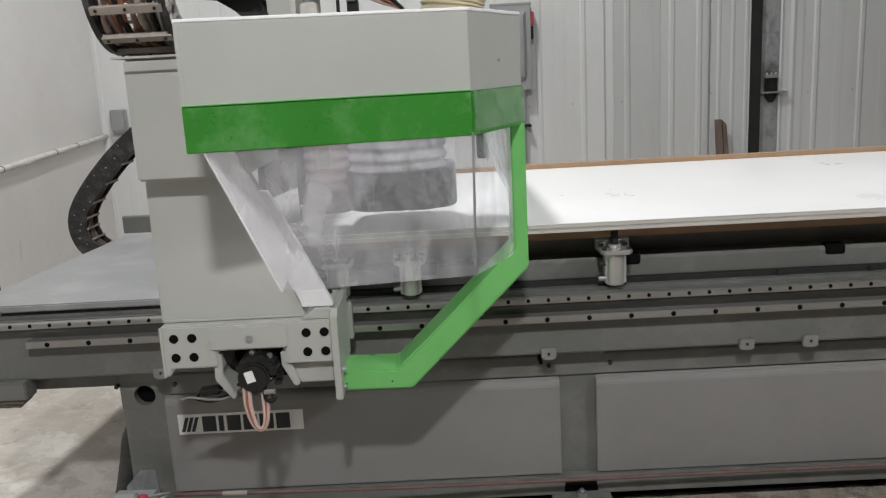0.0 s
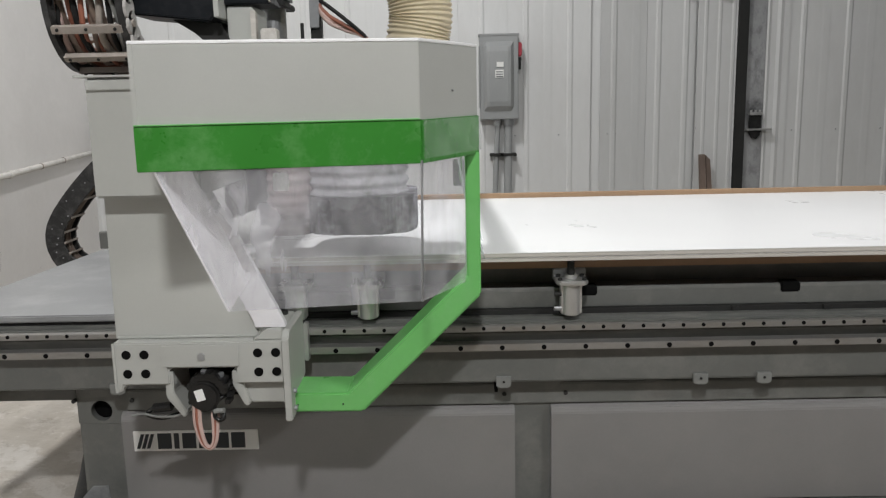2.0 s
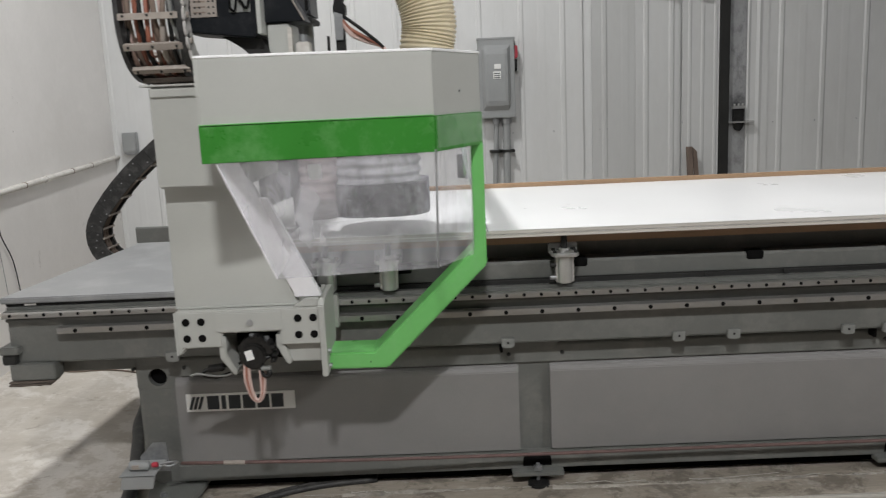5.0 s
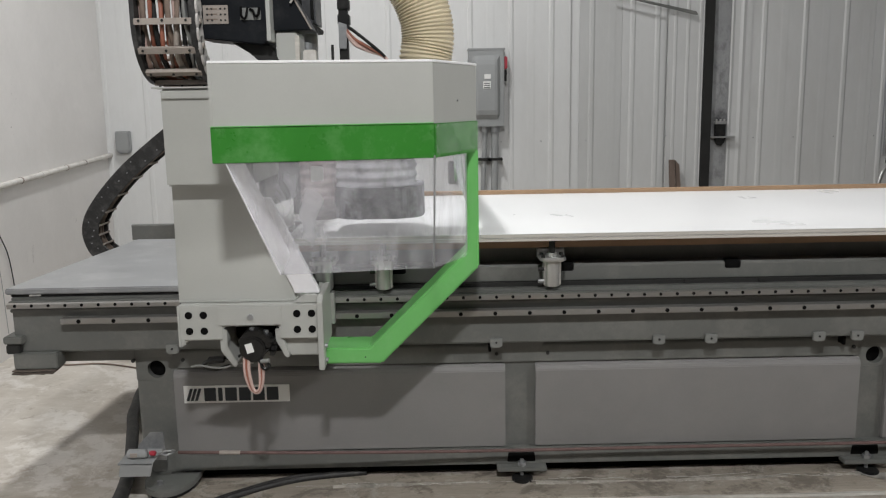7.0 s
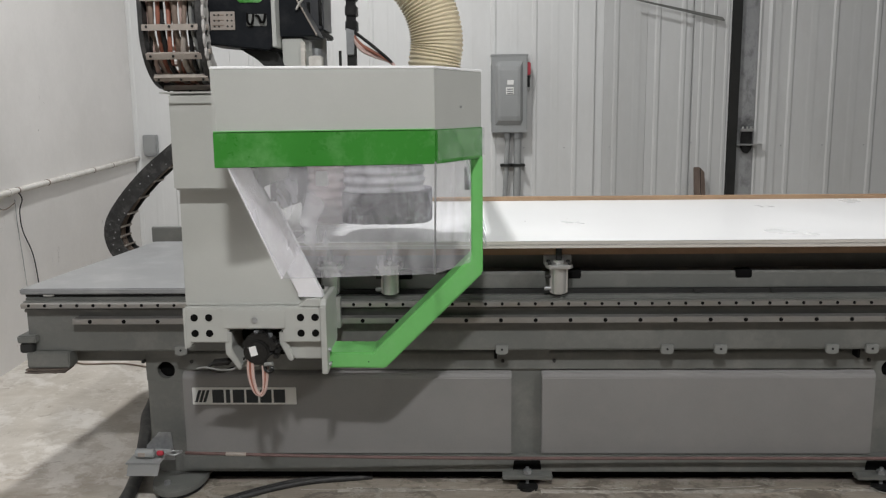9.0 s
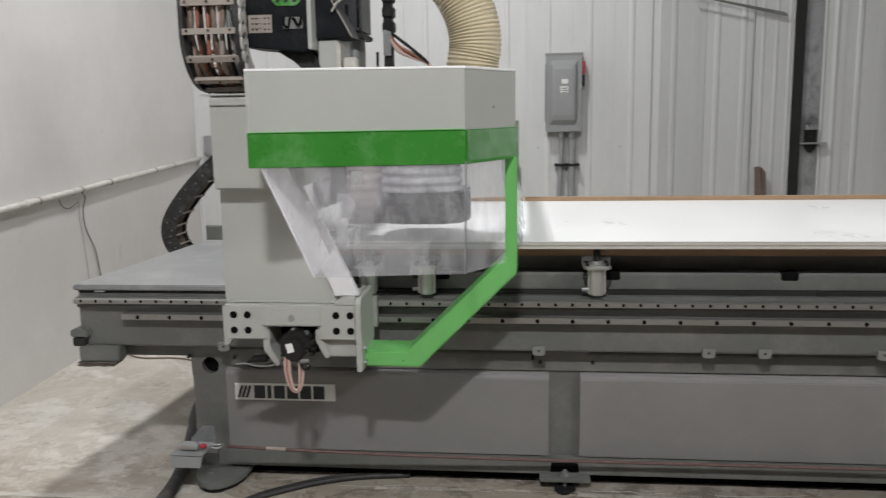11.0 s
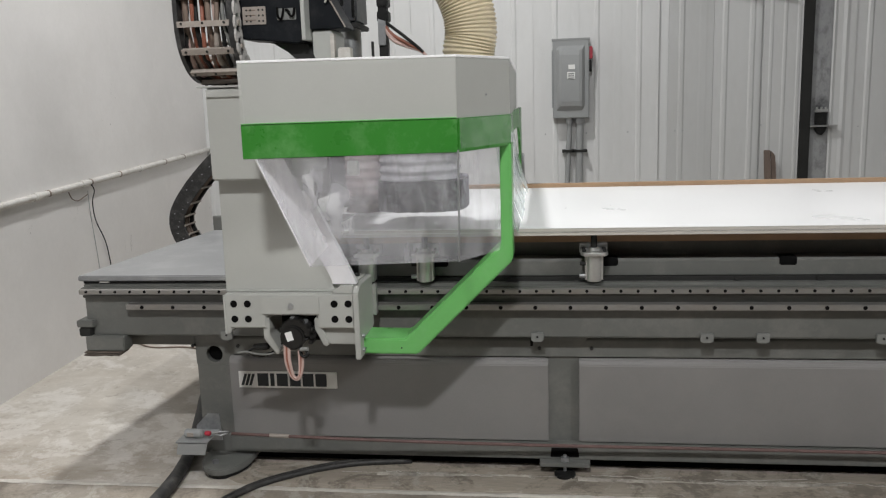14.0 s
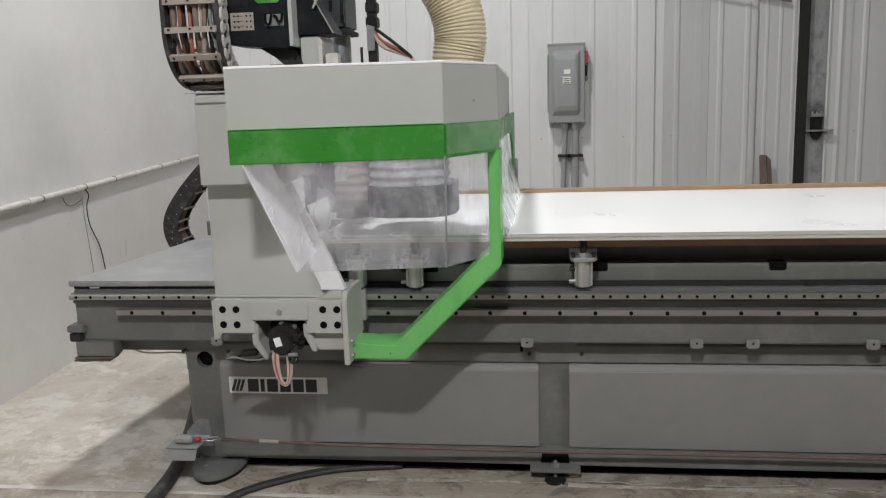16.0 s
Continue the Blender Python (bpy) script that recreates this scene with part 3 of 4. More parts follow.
hose = thing("air_hose", "blue air hose with a brass-fitted manifold on the wall", "air hose", "", (0.014, 0, 0))
part("tube", tube(((3.42, WALL_Y - 0.09, 6.0), (3.4, WALL_Y - 0.09, 3.0), (3.405, WALL_Y - 0.09, 2.0), (3.425, WALL_Y - 0.09, 1.3), (3.42, WALL_Y - 0.09, 0.96)), 0.014, 10, 6), BLUE, hose, smooth=True)
part("steel_tube", rod((3.36, WALL_Y - 0.06, 0.96), (3.36, WALL_Y - 0.06, 6), 0.016, n=12), GALV, hose)
part("fitting", rod((3.42, WALL_Y - 0.09, 0.9), (3.42, WALL_Y - 0.09, 0.97), 0.024, n=14, bevel=0.004), RUBBER, hose)
part("fitting", rod((3.37, WALL_Y - 0.09, 0.9), (3.37, WALL_Y - 0.09, 0.94), 0.016, n=14), RUBBER, hose)
part("elbow", tube(((3.28, WALL_Y - 0.12, 0.62), (3.3, WALL_Y - 0.12, 0.78), (3.36, WALL_Y - 0.1, 0.875), (3.43, WALL_Y - 0.1, 0.885), (3.5, WALL_Y - 0.1, 0.84), (3.53, WALL_Y - 0.1, 0.7)), 0.016, 10, 6), ALU, hose, smooth=True)
part("cable", tube(((3.37, WALL_Y - 0.12, 0.88), (3.5, WALL_Y - 0.14, 0.895), (3.75, WALL_Y - 0.1, 0.87)), 0.01, 8, 6), RUBBER, hose, smooth=True)

# ---- the router's bed ----
END = 4.2
bed = thing("router_bed", "long grey painted router bed with bolted steel rails", "machine bed")
part("beam", prism(((-0.05, 0.552), (-0.05, 0.757), (0.3, 0.757), (0.3, 0.545), (-0.035, 0.545)), "x", -1.87, END, 0.003), GREY, bed)
# strip set in the gap, near-black to colour in its shade
part("gap_strip", block(-1.86, -0.02, 0.757, END, 0.3, 0.772, 0.0), DARK, bed)
upper = part("upper_rail", prism(((-0.05, 0.724), (-0.092, 0.724), (-0.092, 0.74), (-0.087, 0.744), (-0.05, 0.744)), "x", -1.868, END, 0.0015), STEEL, bed, "ground steel guide rail with bolt holes")
part("cover_strip", block(-1.868, -0.075, 0.744, END, -0.051, 0.747, 0.001), GREY, upper)
lower = part("lower_rail", block(-1.68, -0.092, 0.663, END, -0.05, 0.685, 0.002), STEEL, bed, "ground steel rack rail with bolt holes")
part("bed_plate", prism(((-1.885, -0.06), (-1.0, -0.06), (-0.96, -0.045), (-0.945, 0.0), (-0.945, 1.06), (-1.79, 1.06)), "z", 0.77, 0.792, 0.004), BEDTOP, bed, "dusty pale bed plate")
part("plate_edge", prism(((-1.87, -0.048), (-0.99, -0.048), (-0.94, -0.02), (-0.94, 1.05), (-1.78, 1.05)), "z", 0.758, 0.77, 0.002), RUBBER, bed)
for sx in (-1.78, -1.2):
    part("clip", block(sx - 0.02, -0.054, 0.762, sx + 0.02, -0.046, 0.768, 0.001), ALU, bed)
part("core", block(-0.9, 0.09, 0.772, END, 1.27, 0.905, 0.003), GREY, bed)
part("slot_plate", prism(((0.004, 0.772), (0.004, 0.826), (0.012, 0.834), (0.09, 0.834), (0.09, 0.772)), "x", -0.93, END, 0.002), GREY, bed)
for sx in (-0.457, 0.17, 0.797, 1.424, 2.05):
    part("slot", block(sx - 0.03, -0.001, 0.808, sx + 0.03, 0.041, 0.84, 0.004), BLACK, bed)
for sx, sz in ((0.62, 0.765), (0.9, 0.765), (1.6, 0.77), (-0.2, 0.765), (2.2, 0.765)):
    part("stop", block(sx - 0.012, -0.03, sz - 0.006, sx + 0.012, 0.0, sz + 0.008, 0.002), DARK, bed)
part("rear_body", block(-1.4, 0.3, 0.1, END, 1.4, 0.757, 0.004), GREY, bed)
for a, c in ((-1.3, 1.3), (1.42, END)):
    part("upper_strip", prism(((0.012, 0.455), (0.012, 0.52), (0.03, 0.545), (0.3, 0.545), (0.3, 0.455)), "x", a, c, 0.002), GREY, bed)
for a, c in ((-1.462, -1.30), (-0.085, 0.085), (1.285, 1.435), (2.68, 2.82)):
    p = part("pillar", prism(((a, 0.026), (a + 0.012, 0.022), (c - 0.012, 0.022), (c, 0.026), (c, 0.3), (a, 0.3)), "z", 0.03, 0.41 if (a < -1 or 1 < a < 2) else 0.456, 0.002), GREY, bed)
    part("gusset", prism(((a - 0.005, 0.548), (c + 0.02, 0.548), (c - 0.02, 0.505), (a + 0.03, 0.505)), "y", 0.0, 0.012, 0.002), GREY, p)
    for hx in (a - 0.005, c + 0.02):
        part("screw", rod((hx, 0.006, 0.49), (hx, 0.02, 0.49), 0.007, n=8), DARK, p)
for a, c in ((-1.318, -0.057), (0.058, 1.308), (1.41, 2.7), (2.8, 4.2)):
    part("panel", prism(((0.0, 0.12), (0.0, 0.425), (0.006, 0.44), (0.024, 0.452), (0.3, 0.452), (0.3, 0.12)), "x", a, c, 0.003), PANEL, bed, "warm grey steel infill panel")
part("base_beam", block(-1.33, -0.012, 0.052, END, 0.3, 0.117, 0.003), GREY, bed)
# added board, coloured black for the shade below the base beam
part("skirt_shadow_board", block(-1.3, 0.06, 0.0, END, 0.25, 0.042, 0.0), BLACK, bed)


def holed_plate(cx, cz, x0, x1, z0, z1, r, y0, y1, n=32):
    """A plate with a round opening through it."""
    m = bmesh.new()
    rings = []
    for y in (y0, y1):
        inner, outer = [], []
        for k in range(n):
            t = 2 * math.pi * (k + 0.5) / n
            c, s = math.cos(t), math.sin(t)
            inner.append(m.verts.new((cx + r * c, y, cz + r * s)))
            reach = min((x1 - cx if c > 0 else cx - x0) / max(abs(c), 1e-6), (z1 - cz if s > 0 else cz - z0) / max(abs(s), 1e-6))
            outer.append(m.verts.new((cx + reach * c, y, cz + reach * s)))
        rings.append((inner, outer))
    (a, b_), (c_, d) = rings
    for k in range(n):
        q = (k + 1) % n
        m.faces.new((a[k], a[q], b_[q], b_[k]))
        m.faces.new((c_[k], d[k], d[q], c_[q]))
        m.faces.new((a[k], c_[k], c_[q], a[q]))
        m.faces.new((b_[k], b_[q], d[q], d[k]))
    return m


for hx, x0, x1 in ((-1.385, -1.462, -1.3005), (1.369, 1.3005, 1.4195)):
    pl_ = part("pillar_head", holed_plate(hx, 0.452, x0, x1, 0.409, 0.544, 0.034, 0.0212, 0.05), GREY, bed)
    part("hole_bottom", block(x0 + 0.002, 0.05, 0.412, x1 - 0.002, 0.054, 0.542, 0), BLACK, pl_)
for bx in (-1.294, -0.096, 0.511, 0.706, 1.111, 1.255, 1.75):
    br = part("bracket", prism(((bx - 0.023, 0.57), (bx + 0.023, 0.57), (bx + 0.023, 0.54), (bx + 0.012, 0.534), (bx - 0.012, 0.534), (bx - 0.023, 0.54)), "y", -0.062, -0.049, 0.002), BRACKET, bed)
    part("screw", rod((bx, -0.065, 0.555), (bx, -0.06, 0.555), 0.004, n=8), DARK, br)
for nx in (-0.118, 1.222):
    part("notch", block(nx - 0.005, -0.03, 0.51, nx + 0.005, 0.0115, 0.5445, 0.001), BLACK, bed)
part("end_block", block(-1.9, -0.08, 0.588, -1.83, 0.02, 0.616, 0.004), GREY, bed)
part("end_block", block(-1.895, -0.075, 0.55, -1.845, 0.02, 0.585, 0.004), DARK, bed)
part("end_block", block(-1.87, -0.078, 0.492, -1.71, -0.01, 0.552, 0.004), GREY, bed)
for z0, x0, x1, y0 in ((0.485, -1.876, -1.716, -0.086), (0.478, -1.868, -1.722, -0.094), (0.472, -1.882, -1.76, -0.08)):
    part("shim", prism(((x0, y0), (x0 + 0.05, y0 - 0.006), (x1 - 0.04, y0 + 0.004), (x1, y0 - 0.003), (x1 - 0.005, -0.012), (x0 + 0.006, -0.008)), "z", z0, z0 + 0.0055, 0.001), SHIM, bed)
part("ledge", block(-1.87, -0.066, 0.704, END, -0.05, 0.716, 0.003), GREY, bed)
part("end_web", block(-1.82, 0.02, 0.49, -1.46, 0.3, 0.552, 0.003), GREY, bed)
part("rear_tray", prism(((1.5, 0.72), (1.5, 0.8), (1.505, 0.805), (1.52, 0.805), (1.52, 0.74), (1.8, 0.74), (1.8, 0.72)), "x", -1.975, 1.0, 0.002), GREY, bed)
for fx in (0.003, 1.34, 2.7):
    ft = part("levelling_foot", block(fx - 0.095, -0.05, 0.036, fx + 0.095, 0.0, 0.054, 0.003), GREY, bed)
    part("recess", prism(((fx - 0.055, 0.062), (fx + 0.055, 0.062), (fx + 0.05, 0.1), (fx - 0.05, 0.1)), "y", -0.0145, -0.005, 0.002), BLACK, ft)
    part("nut", rod((fx, -0.03, 0.055), (fx, -0.03, 0.069), 0.017, n=6), GALV, ft)
    part("stud", rod((fx, -0.03, 0.0), (fx, -0.03, 0.08), 0.007, n=10), GALV, ft)
    part("pad", rod((fx, -0.045, 0.0), (fx, -0.045, 0.016), 0.04, n=24, bevel=0.003), RUBBER, ft)
disc = [(-1.335 + 0.1 * math.cos(t), -0.02 + 0.155 * math.sin(t)) for t in [math.pi + k * math.pi / 16 for k in range(17)]]
fp = part("end_foot", prism(disc + [(-1.235, 0.1), (-1.435, 0.1)], "z", 0.022, 0.046, 0.003), GREY, bed)
part("foot_bolt", rod((-1.36, -0.11, 0.046), (-1.36, -0.11, 0.06), 0.012, n=6), GALV, fp)
part("foot_pad", prism([(-1.335 + 0.085 * math.cos(t), -0.02 + 0.135 * math.sin(t)) for t in [math.pi + k * math.pi / 12 for k in range(13)]], "z", 0.0, 0.022, 0.0), DARK, fp)
part("foot_web", block(-1.42, -0.0, 0.046, -1.3, 0.1, 0.12, 0.003), GREY, fp)

sign = part("maker_plate", block(-1.281, -0.004, 0.322, -0.88, 0.004, 0.39, 0.001), PAPER, bed, "white plate with plain dark maker shapes")
for k in range(3):
    x0 = -1.272 + 0.016 * k
    part("stripe", prism(((x0, 0.332), (x0 + 0.011, 0.332), (x0 + 0.027, 0.38), (x0 + 0.016, 0.38)), "y", -0.0055, -0.004, 0), INK, sign)
for k in range(6):
    x0 = -1.203 + 0.0525 * k
    w = 0.016 if k == 1 else 0.044
    if k > 1:
        x0 -= 0.026
    part("letter_block", block(x0, -0.0055, 0.33, x0 + w, -0.004, 0.382, 0), INK, sign)

# ---- boards ----
spoil = thing("spoilboard", "brown fibreboard spoilboard lying on the bed", "board")
part("board", block(-0.84, -0.035, 0.905, 3.4, 1.25, 0.939, 0.002), MDF, spoil)
part("rear_fence", block(-0.84, 1.205, 0.939, 3.4, 1.25, 0.986, 0.002), FENCE, spoil, "light brown board fence")
for z0 in (0.939, 0.9535):
    s = thing("melamine_sheet", "white melamine plywood sheet stacked on the spoilboard", "board", "sheets stacked on the bed")
    part("core", block(-0.852 + 0.003 * (z0 > 0.95), -0.098 - 0.004 * (z0 > 0.95), z0, 3.38, 1.2, z0 + 0.012, 0.001), PLY, s)
    part("face", block(-0.853 + 0.003 * (z0 > 0.95), -0.099 - 0.004 * (z0 > 0.95), z0 + 0.012, 3.381, 1.201, z0 + 0.0143, 0.0), MELAMINE, s)


# ---- clamps along the bed ----
def clamp():
    c = thing("pneumatic_clamp", "bare aluminium pneumatic clamp bolted to the bed edge", "clamp", "clamps along the bed edge")
    part("body", rod((0, 0, 0.765), (0, 0, 0.862), 0.03, n=28, bevel=0.004), ALU, c)
    for s in (-1, 1):
        part("rib", block(s * 0.026 - 0.006, -0.016, 0.77, s * 0.026 + 0.006, 0.016, 0.862, 0.002), ALU, c)
    fl = part("flange", prism(((-0.048, -0.03), (-0.036, -0.045), (0.036, -0.045), (0.048, -0.03), (0.048, 0.05), (-0.048, 0.05)), "z", 0.862, 0.876, 0.003), ALU, c)
    for bx, by in ((-0.036, -0.03), (0.036, -0.03), (-0.036, 0.02), (0.036, 0.02)):
        part("bolt", rod((bx, by, 0.876), (bx, by, 0.884), 0.007, n=8), DARK, fl)
    part("collar", rod((0, 0, 0.876), (0, 0, 0.888), 0.02, n=20, bevel=0.002), ALU, c)
    part("pin", rod((0, 0, 0.888), (0, 0, 0.934), 0.011, n=14), DARK, c)
    part("arm", block(-0.05, 0.03, 0.862, 0.05, 0.06, 0.9, 0.003), GALV, c)
    part("air_fitting", rod((-0.03, -0.01, 0.785), (-0.052, -0.01, 0.785), 0.008, n=10), GALV, c)
    part("air_fitting", rod((-0.03, -0.01, 0.83), (-0.05, -0.01, 0.83), 0.007, n=10), DARK, c)
    return c


first = clamp()
first.location = (-0.725, -0.05, 0)
for cx, cy in ((-0.506, -0.05), (0.11, -0.05)):
    copy_thing(first, pose(cx, cy, 0))
stop = thing("stop_pin", "steel sheet stop pin beside the sheet's end", "stop pin")
part("post", rod((-0.89, -0.03, 0.762), (-0.89, -0.03, 0.9), 0.016, n=18), ALU, stop)
part("head", block(-0.925, -0.06, 0.862, -0.855, 0.0, 0.884, 0.004), ALU, stop)
part("base", block(-0.935, -0.06, 0.757, -0.845, 0.0, 0.775, 0.003), DARK, stop)
part("valve", block(-0.85, -0.05, 0.775, -0.81, -0.01, 0.815, 0.003), DARK, stop)

# ---- gantry ----
gantry = thing("router_gantry", "grey-white router gantry with green band and clear guard", "router gantry", "", (-0.057, 0, 0))
col = part("column", prism(((-1.125, 0.78), (-0.72, 0.78), (-0.735, 0.83), (-0.95, 1.27), (-0.95, 1.4), (-1.12, 1.4)), "y", -0.3, -0.05, 0.005), CREAM, gantry)
part("edge_plate", prism(((-0.735, 0.813), (-0.65, 0.813), (-0.655, 0.83), (-0.80, 1.135), (-0.884, 1.135), (-0.738, 0.83)), "y", -0.312, -0.285, 0.002), EDGE, gantry, "white plastic edging plate")
part("seam", block(-1.118, -0.308, 0.786, -0.66, -0.3, 0.793, 0.002), CREAM, col)
part("upper_column", block(-1.117, -0.362, 1.182, -0.84, 0.1, 1.49, 0.006), CREAM, gantry)
part("top_box", block(-1.112, -0.37, 1.458, -0.9, -0.362, 1.484, 0.002), CREAM, gantry)
part("column_cap", block(-1.14, -0.375, 1.49, -0.84, 0.1, 1.496, 0.001), CREAM, gantry)
foot = part("carriage_plate", prism(((-1.119, 0.785), (-0.655, 0.785), (-0.655, 0.665), (-0.785, 0.665), (-0.785, 0.711), (-0.969, 0.711), (-0.969, 0.665), (-1.095, 0.665), (-1.102, 0.645), (-1.119, 0.645)), "y", -0.345, -0.13, 0.004), CREAM, gantry)
part("inset", prism(((-0.985, 0.778), (-0.775, 0.778), (-0.775, 0.715), (-0.985, 0.715)), "y", -0.349, -0.344, 0.002), CREAM, foot)
part("side_rib", block(-1.119, -0.349, 0.645, -1.112, -0.344, 0.785, 0.001), CREAM, foot)
part("screw", rod((-0.877, -0.353, 0.745), (-0.877, -0.345, 0.745), 0.011, n=6), GALV, foot)
for hx in (-1.082, -1.033, -0.724, -0.675):
    for hz in (0.752, 0.698):
        part("hole", rod((hx, -0.3465, hz), (hx, -0.335, hz), 0.0125, n=20), BLACK, foot)
sp = part("side_plate", prism(((-0.35, 0.555), (-0.35, 0.79), (-0.325, 0.81), (-0.12, 0.81), (-0.12, 0.62), (-0.3, 0.555)), "x", -0.657, -0.638, 0.003), CREAM, gantry)
part("top_lug", prism(((-0.74, 0.785), (-0.657, 0.785), (-0.657, 0.812), (-0.7, 0.812)), "y", -0.335, -0.13, 0.003), CREAM, gantry)
for by in (-0.3, -0.17):
    part("bolt", rod((-0.68, by, 0.812), (-0.68, by, 0.822), 0.009, n=8), DARK, sp)
for bz in (0.58, 0.63):
    part("bolt", rod((-0.638, -0.31, bz), (-0.63, -0.31, bz), 0.008, n=8), GALV, sp)
part("lower_box", prism(((-0.785, 0.664), (-0.66, 0.664), (-0.66, 0.6), (-0.755, 0.6)), "y", -0.32, -0.15, 0.004), CREAM, gantry)
part("wing", prism(((-0.985, 0.7), (-0.962, 0.7), (-0.962, 0.64), (-0.93, 0.58), (-0.94, 0.565), (-0.985, 0.625)), "y", -0.338, -0.15, 0.003), CREAM, gantry)
part("wing", prism(((-0.8, 0.7), (-0.785, 0.7), (-0.755, 0.61), (-0.758, 0.598), (-0.77, 0.6), (-0.8, 0.66)), "y", -0.338, -0.15, 0.003), CREAM, gantry)
part("cavity", block(-0.965, -0.2, 0.58, -0.79, -0.14, 0.711, 0.002), BLACK, gantry)
part("slider", block(-1.1, -0.13, 0.66, -0.66, -0.094, 0.785, 0.003), DARK, gantry)
part("slider_end", block(-0.638, -0.125, 0.655, -0.625, -0.094, 0.77, 0.002), ALU, gantry)

A, B, C, D = Vector((-0.888, -0.662)), Vector((-0.26, -0.562)), Vector((-0.118, -0.272)), Vector((-0.16, 1.42))
L = Vector((-0.9, -0.1))


def panel_between(p, q, z0, z1, thick=0.012, out=0.0):
    d = (q - p).normalized()
    n = Vector((d.y, -d.x))
    a, b = p + n * out, q + n * out
    return prism((tuple(a), tuple(b), tuple(b - n * thick), tuple(a - n * thick)), "z", z0, z1, 0.0015)


hood = part("hood", panel_between(A, B, 1.37, 1.553), CREAM, gantry)
for p, q in ((B, C), (C, D), (L, A)):
    part("hood_side", panel_between(p, q, 1.37, 1.553), CREAM, hood)
part("screw", rod((-0.185, -0.4105, 1.44), (-0.181, -0.409, 1.44), 0.0028, n=8), GALV, hood)
for p, q in ((A, B), (B, C), (C, D)):
    part("rim", panel_between(p, q, 1.55, 1.558, 0.016, 0.002), MELAMINE, hood)
band = part("band", panel_between(A, B, 1.273, 1.374, 0.012, 0.005), GREEN, gantry, "green painted sheet-metal band")
part("lip", panel_between(A, B, 1.3735, 1.377, 0.016, 0.009), LITGREEN, band)
part("band_side", panel_between(B, C, 1.273, 1.374, 0.012, 0.005), GREEN, band)
part("band_end", prism(((-0.25, 1.374), (1.42, 1.374), (1.42, 1.03), (1.3, 1.03), (1.27, 1.15), (1.2, 1.22), (1.08, 1.275), (0.9, 1.29), (-0.25, 1.29)), "x", -0.146, -0.134, 0.002), GREEN, band)
rb = part("rear_box", block(-0.175, 1.46, 1.0, -0.125, 1.56, 1.12, 0.004), DARK, gantry, "dark box with a pale steel cover")
part("cover", block(-0.138, 1.455, 0.995, -0.122, 1.46, 1.125, 0.002), GALV, rb)
arm = part("guard_arm", prism(((-0.652, 0.616), (-0.49, 0.614), (-0.152, 0.944), (-0.152, 1.282), (-0.114, 1.282), (-0.114, 0.89), (-0.449, 0.558), (-0.652, 0.56)), "y", -0.295, -0.15, 0.005), LITGREEN, gantry, "bent green square-tube guard arm, lightened as brightly lit")
part("end_flange", block(-0.66, -0.305, 0.548, -0.65, -0.175, 0.66, 0.002), LITGREEN, arm)
for bx, bz in ((-0.632, 0.582), (-0.505, 0.582), (-0.638, 0.57)):
    part("rivet", rod((bx, -0.2965, bz), (bx, -0.294, bz), 0.0026, n=8), DARK, arm)

shield = part("shield", pane(((-0.858, -0.66, 1.282), (-0.258, -0.565, 1.282), (-0.265, -0.555, 0.94), (-0.723, -0.61, 0.937))), SHIELD, gantry, "scuffed clear plastic guard")
part("pane", pane(((-0.258, -0.565, 1.282), (-0.148, -0.28, 1.282), (-0.148, -0.28, 0.926), (-0.265, -0.555, 0.94))), SHIELD, shield)
part("side_pane", pane(((-0.88, -0.34, 1.282), (-0.858, -0.66, 1.282), (-0.723, -0.61, 0.937), (-0.74, -0.34, 0.95))), FLAP, shield)
out = Vector(((C - B).y, -(C - B).x)).normalized() * 0.012
part("pane", pane(((B.x + out.x, B.y + out.y, 1.372), (C.x + out.x, C.y + out.y, 1.372), (C.x + out.x, C.y + out.y, 1.284), (B.x + out.x, B.y + out.y, 1.284)), 0.002), FILM, shield)
part("edge_strip", tube(((-0.2585, -0.567, 1.28), (-0.262, -0.56, 1.1), (-0.2655, -0.557, 0.94)), 0.003, 8, 1), GALV, shield)
for i in range(5):
    y0 = -0.2 + i * 0.296
    bend = 0.07 + 0.006 * math.sin(i * 1.7)
    bm = bmesh.new()
    rows_ = []
    for k in range(9):
        s = k / 8
        px = -0.168 + bend * s ** 2.4
        pz_ = 1.36 - 0.39 * s
        rows_.append([bm.verts.new((px, y0 + 0.001, pz_)), bm.verts.new((px, y0 + 0.295, pz_)), bm.verts.new((px - 0.003, y0 + 0.295, pz_)), bm.verts.new((px - 0.003, y0 + 0.001, pz_))])
    for u, v in zip(rows_, rows_[1:]):
        for k in range(4):
            bm.faces.new((u[k], u[(k + 1) % 4], v[(k + 1) % 4], v[k]))
    bm.faces.new(rows_[0])
    bm.faces.new(rows_[-1])
    part("curtain_strip", bm, CURTAIN, gantry, smooth=True)

for ob in gantry.children_recursive:
    if ob.name.split(".")[0] in ("shield", "pane", "side_pane", "curtain_strip"):
        ob.visible_shadow = False

# the dust hood behind the guard
skirt = bmesh.new()
n = 150
ring = []
for k in range(n):
    t = 2 * math.pi * k / n
    cx, cy = abs(math.cos(t)) ** 0.6 * math.copysign(1, math.cos(t)), abs(math.sin(t)) ** 0.6 * math.copysign(1, math.sin(t))
    w = 1 + 0.004 * (k % 2) + 0.004 * random.random()
    ring.append((-0.462 + 0.165 * cx * w, 0.075 + 0.175 * cy * w))
low = [skirt.verts.new((x, y, 1.028 + 0.003 * random.random())) for x, y in ring]
high = [skirt.verts.new((x, y, 1.14)) for x, y in ring]
for k in range(n):
    skirt.faces.new((low[k], low[(k + 1) % n], high[(k + 1) % n], high[k]))
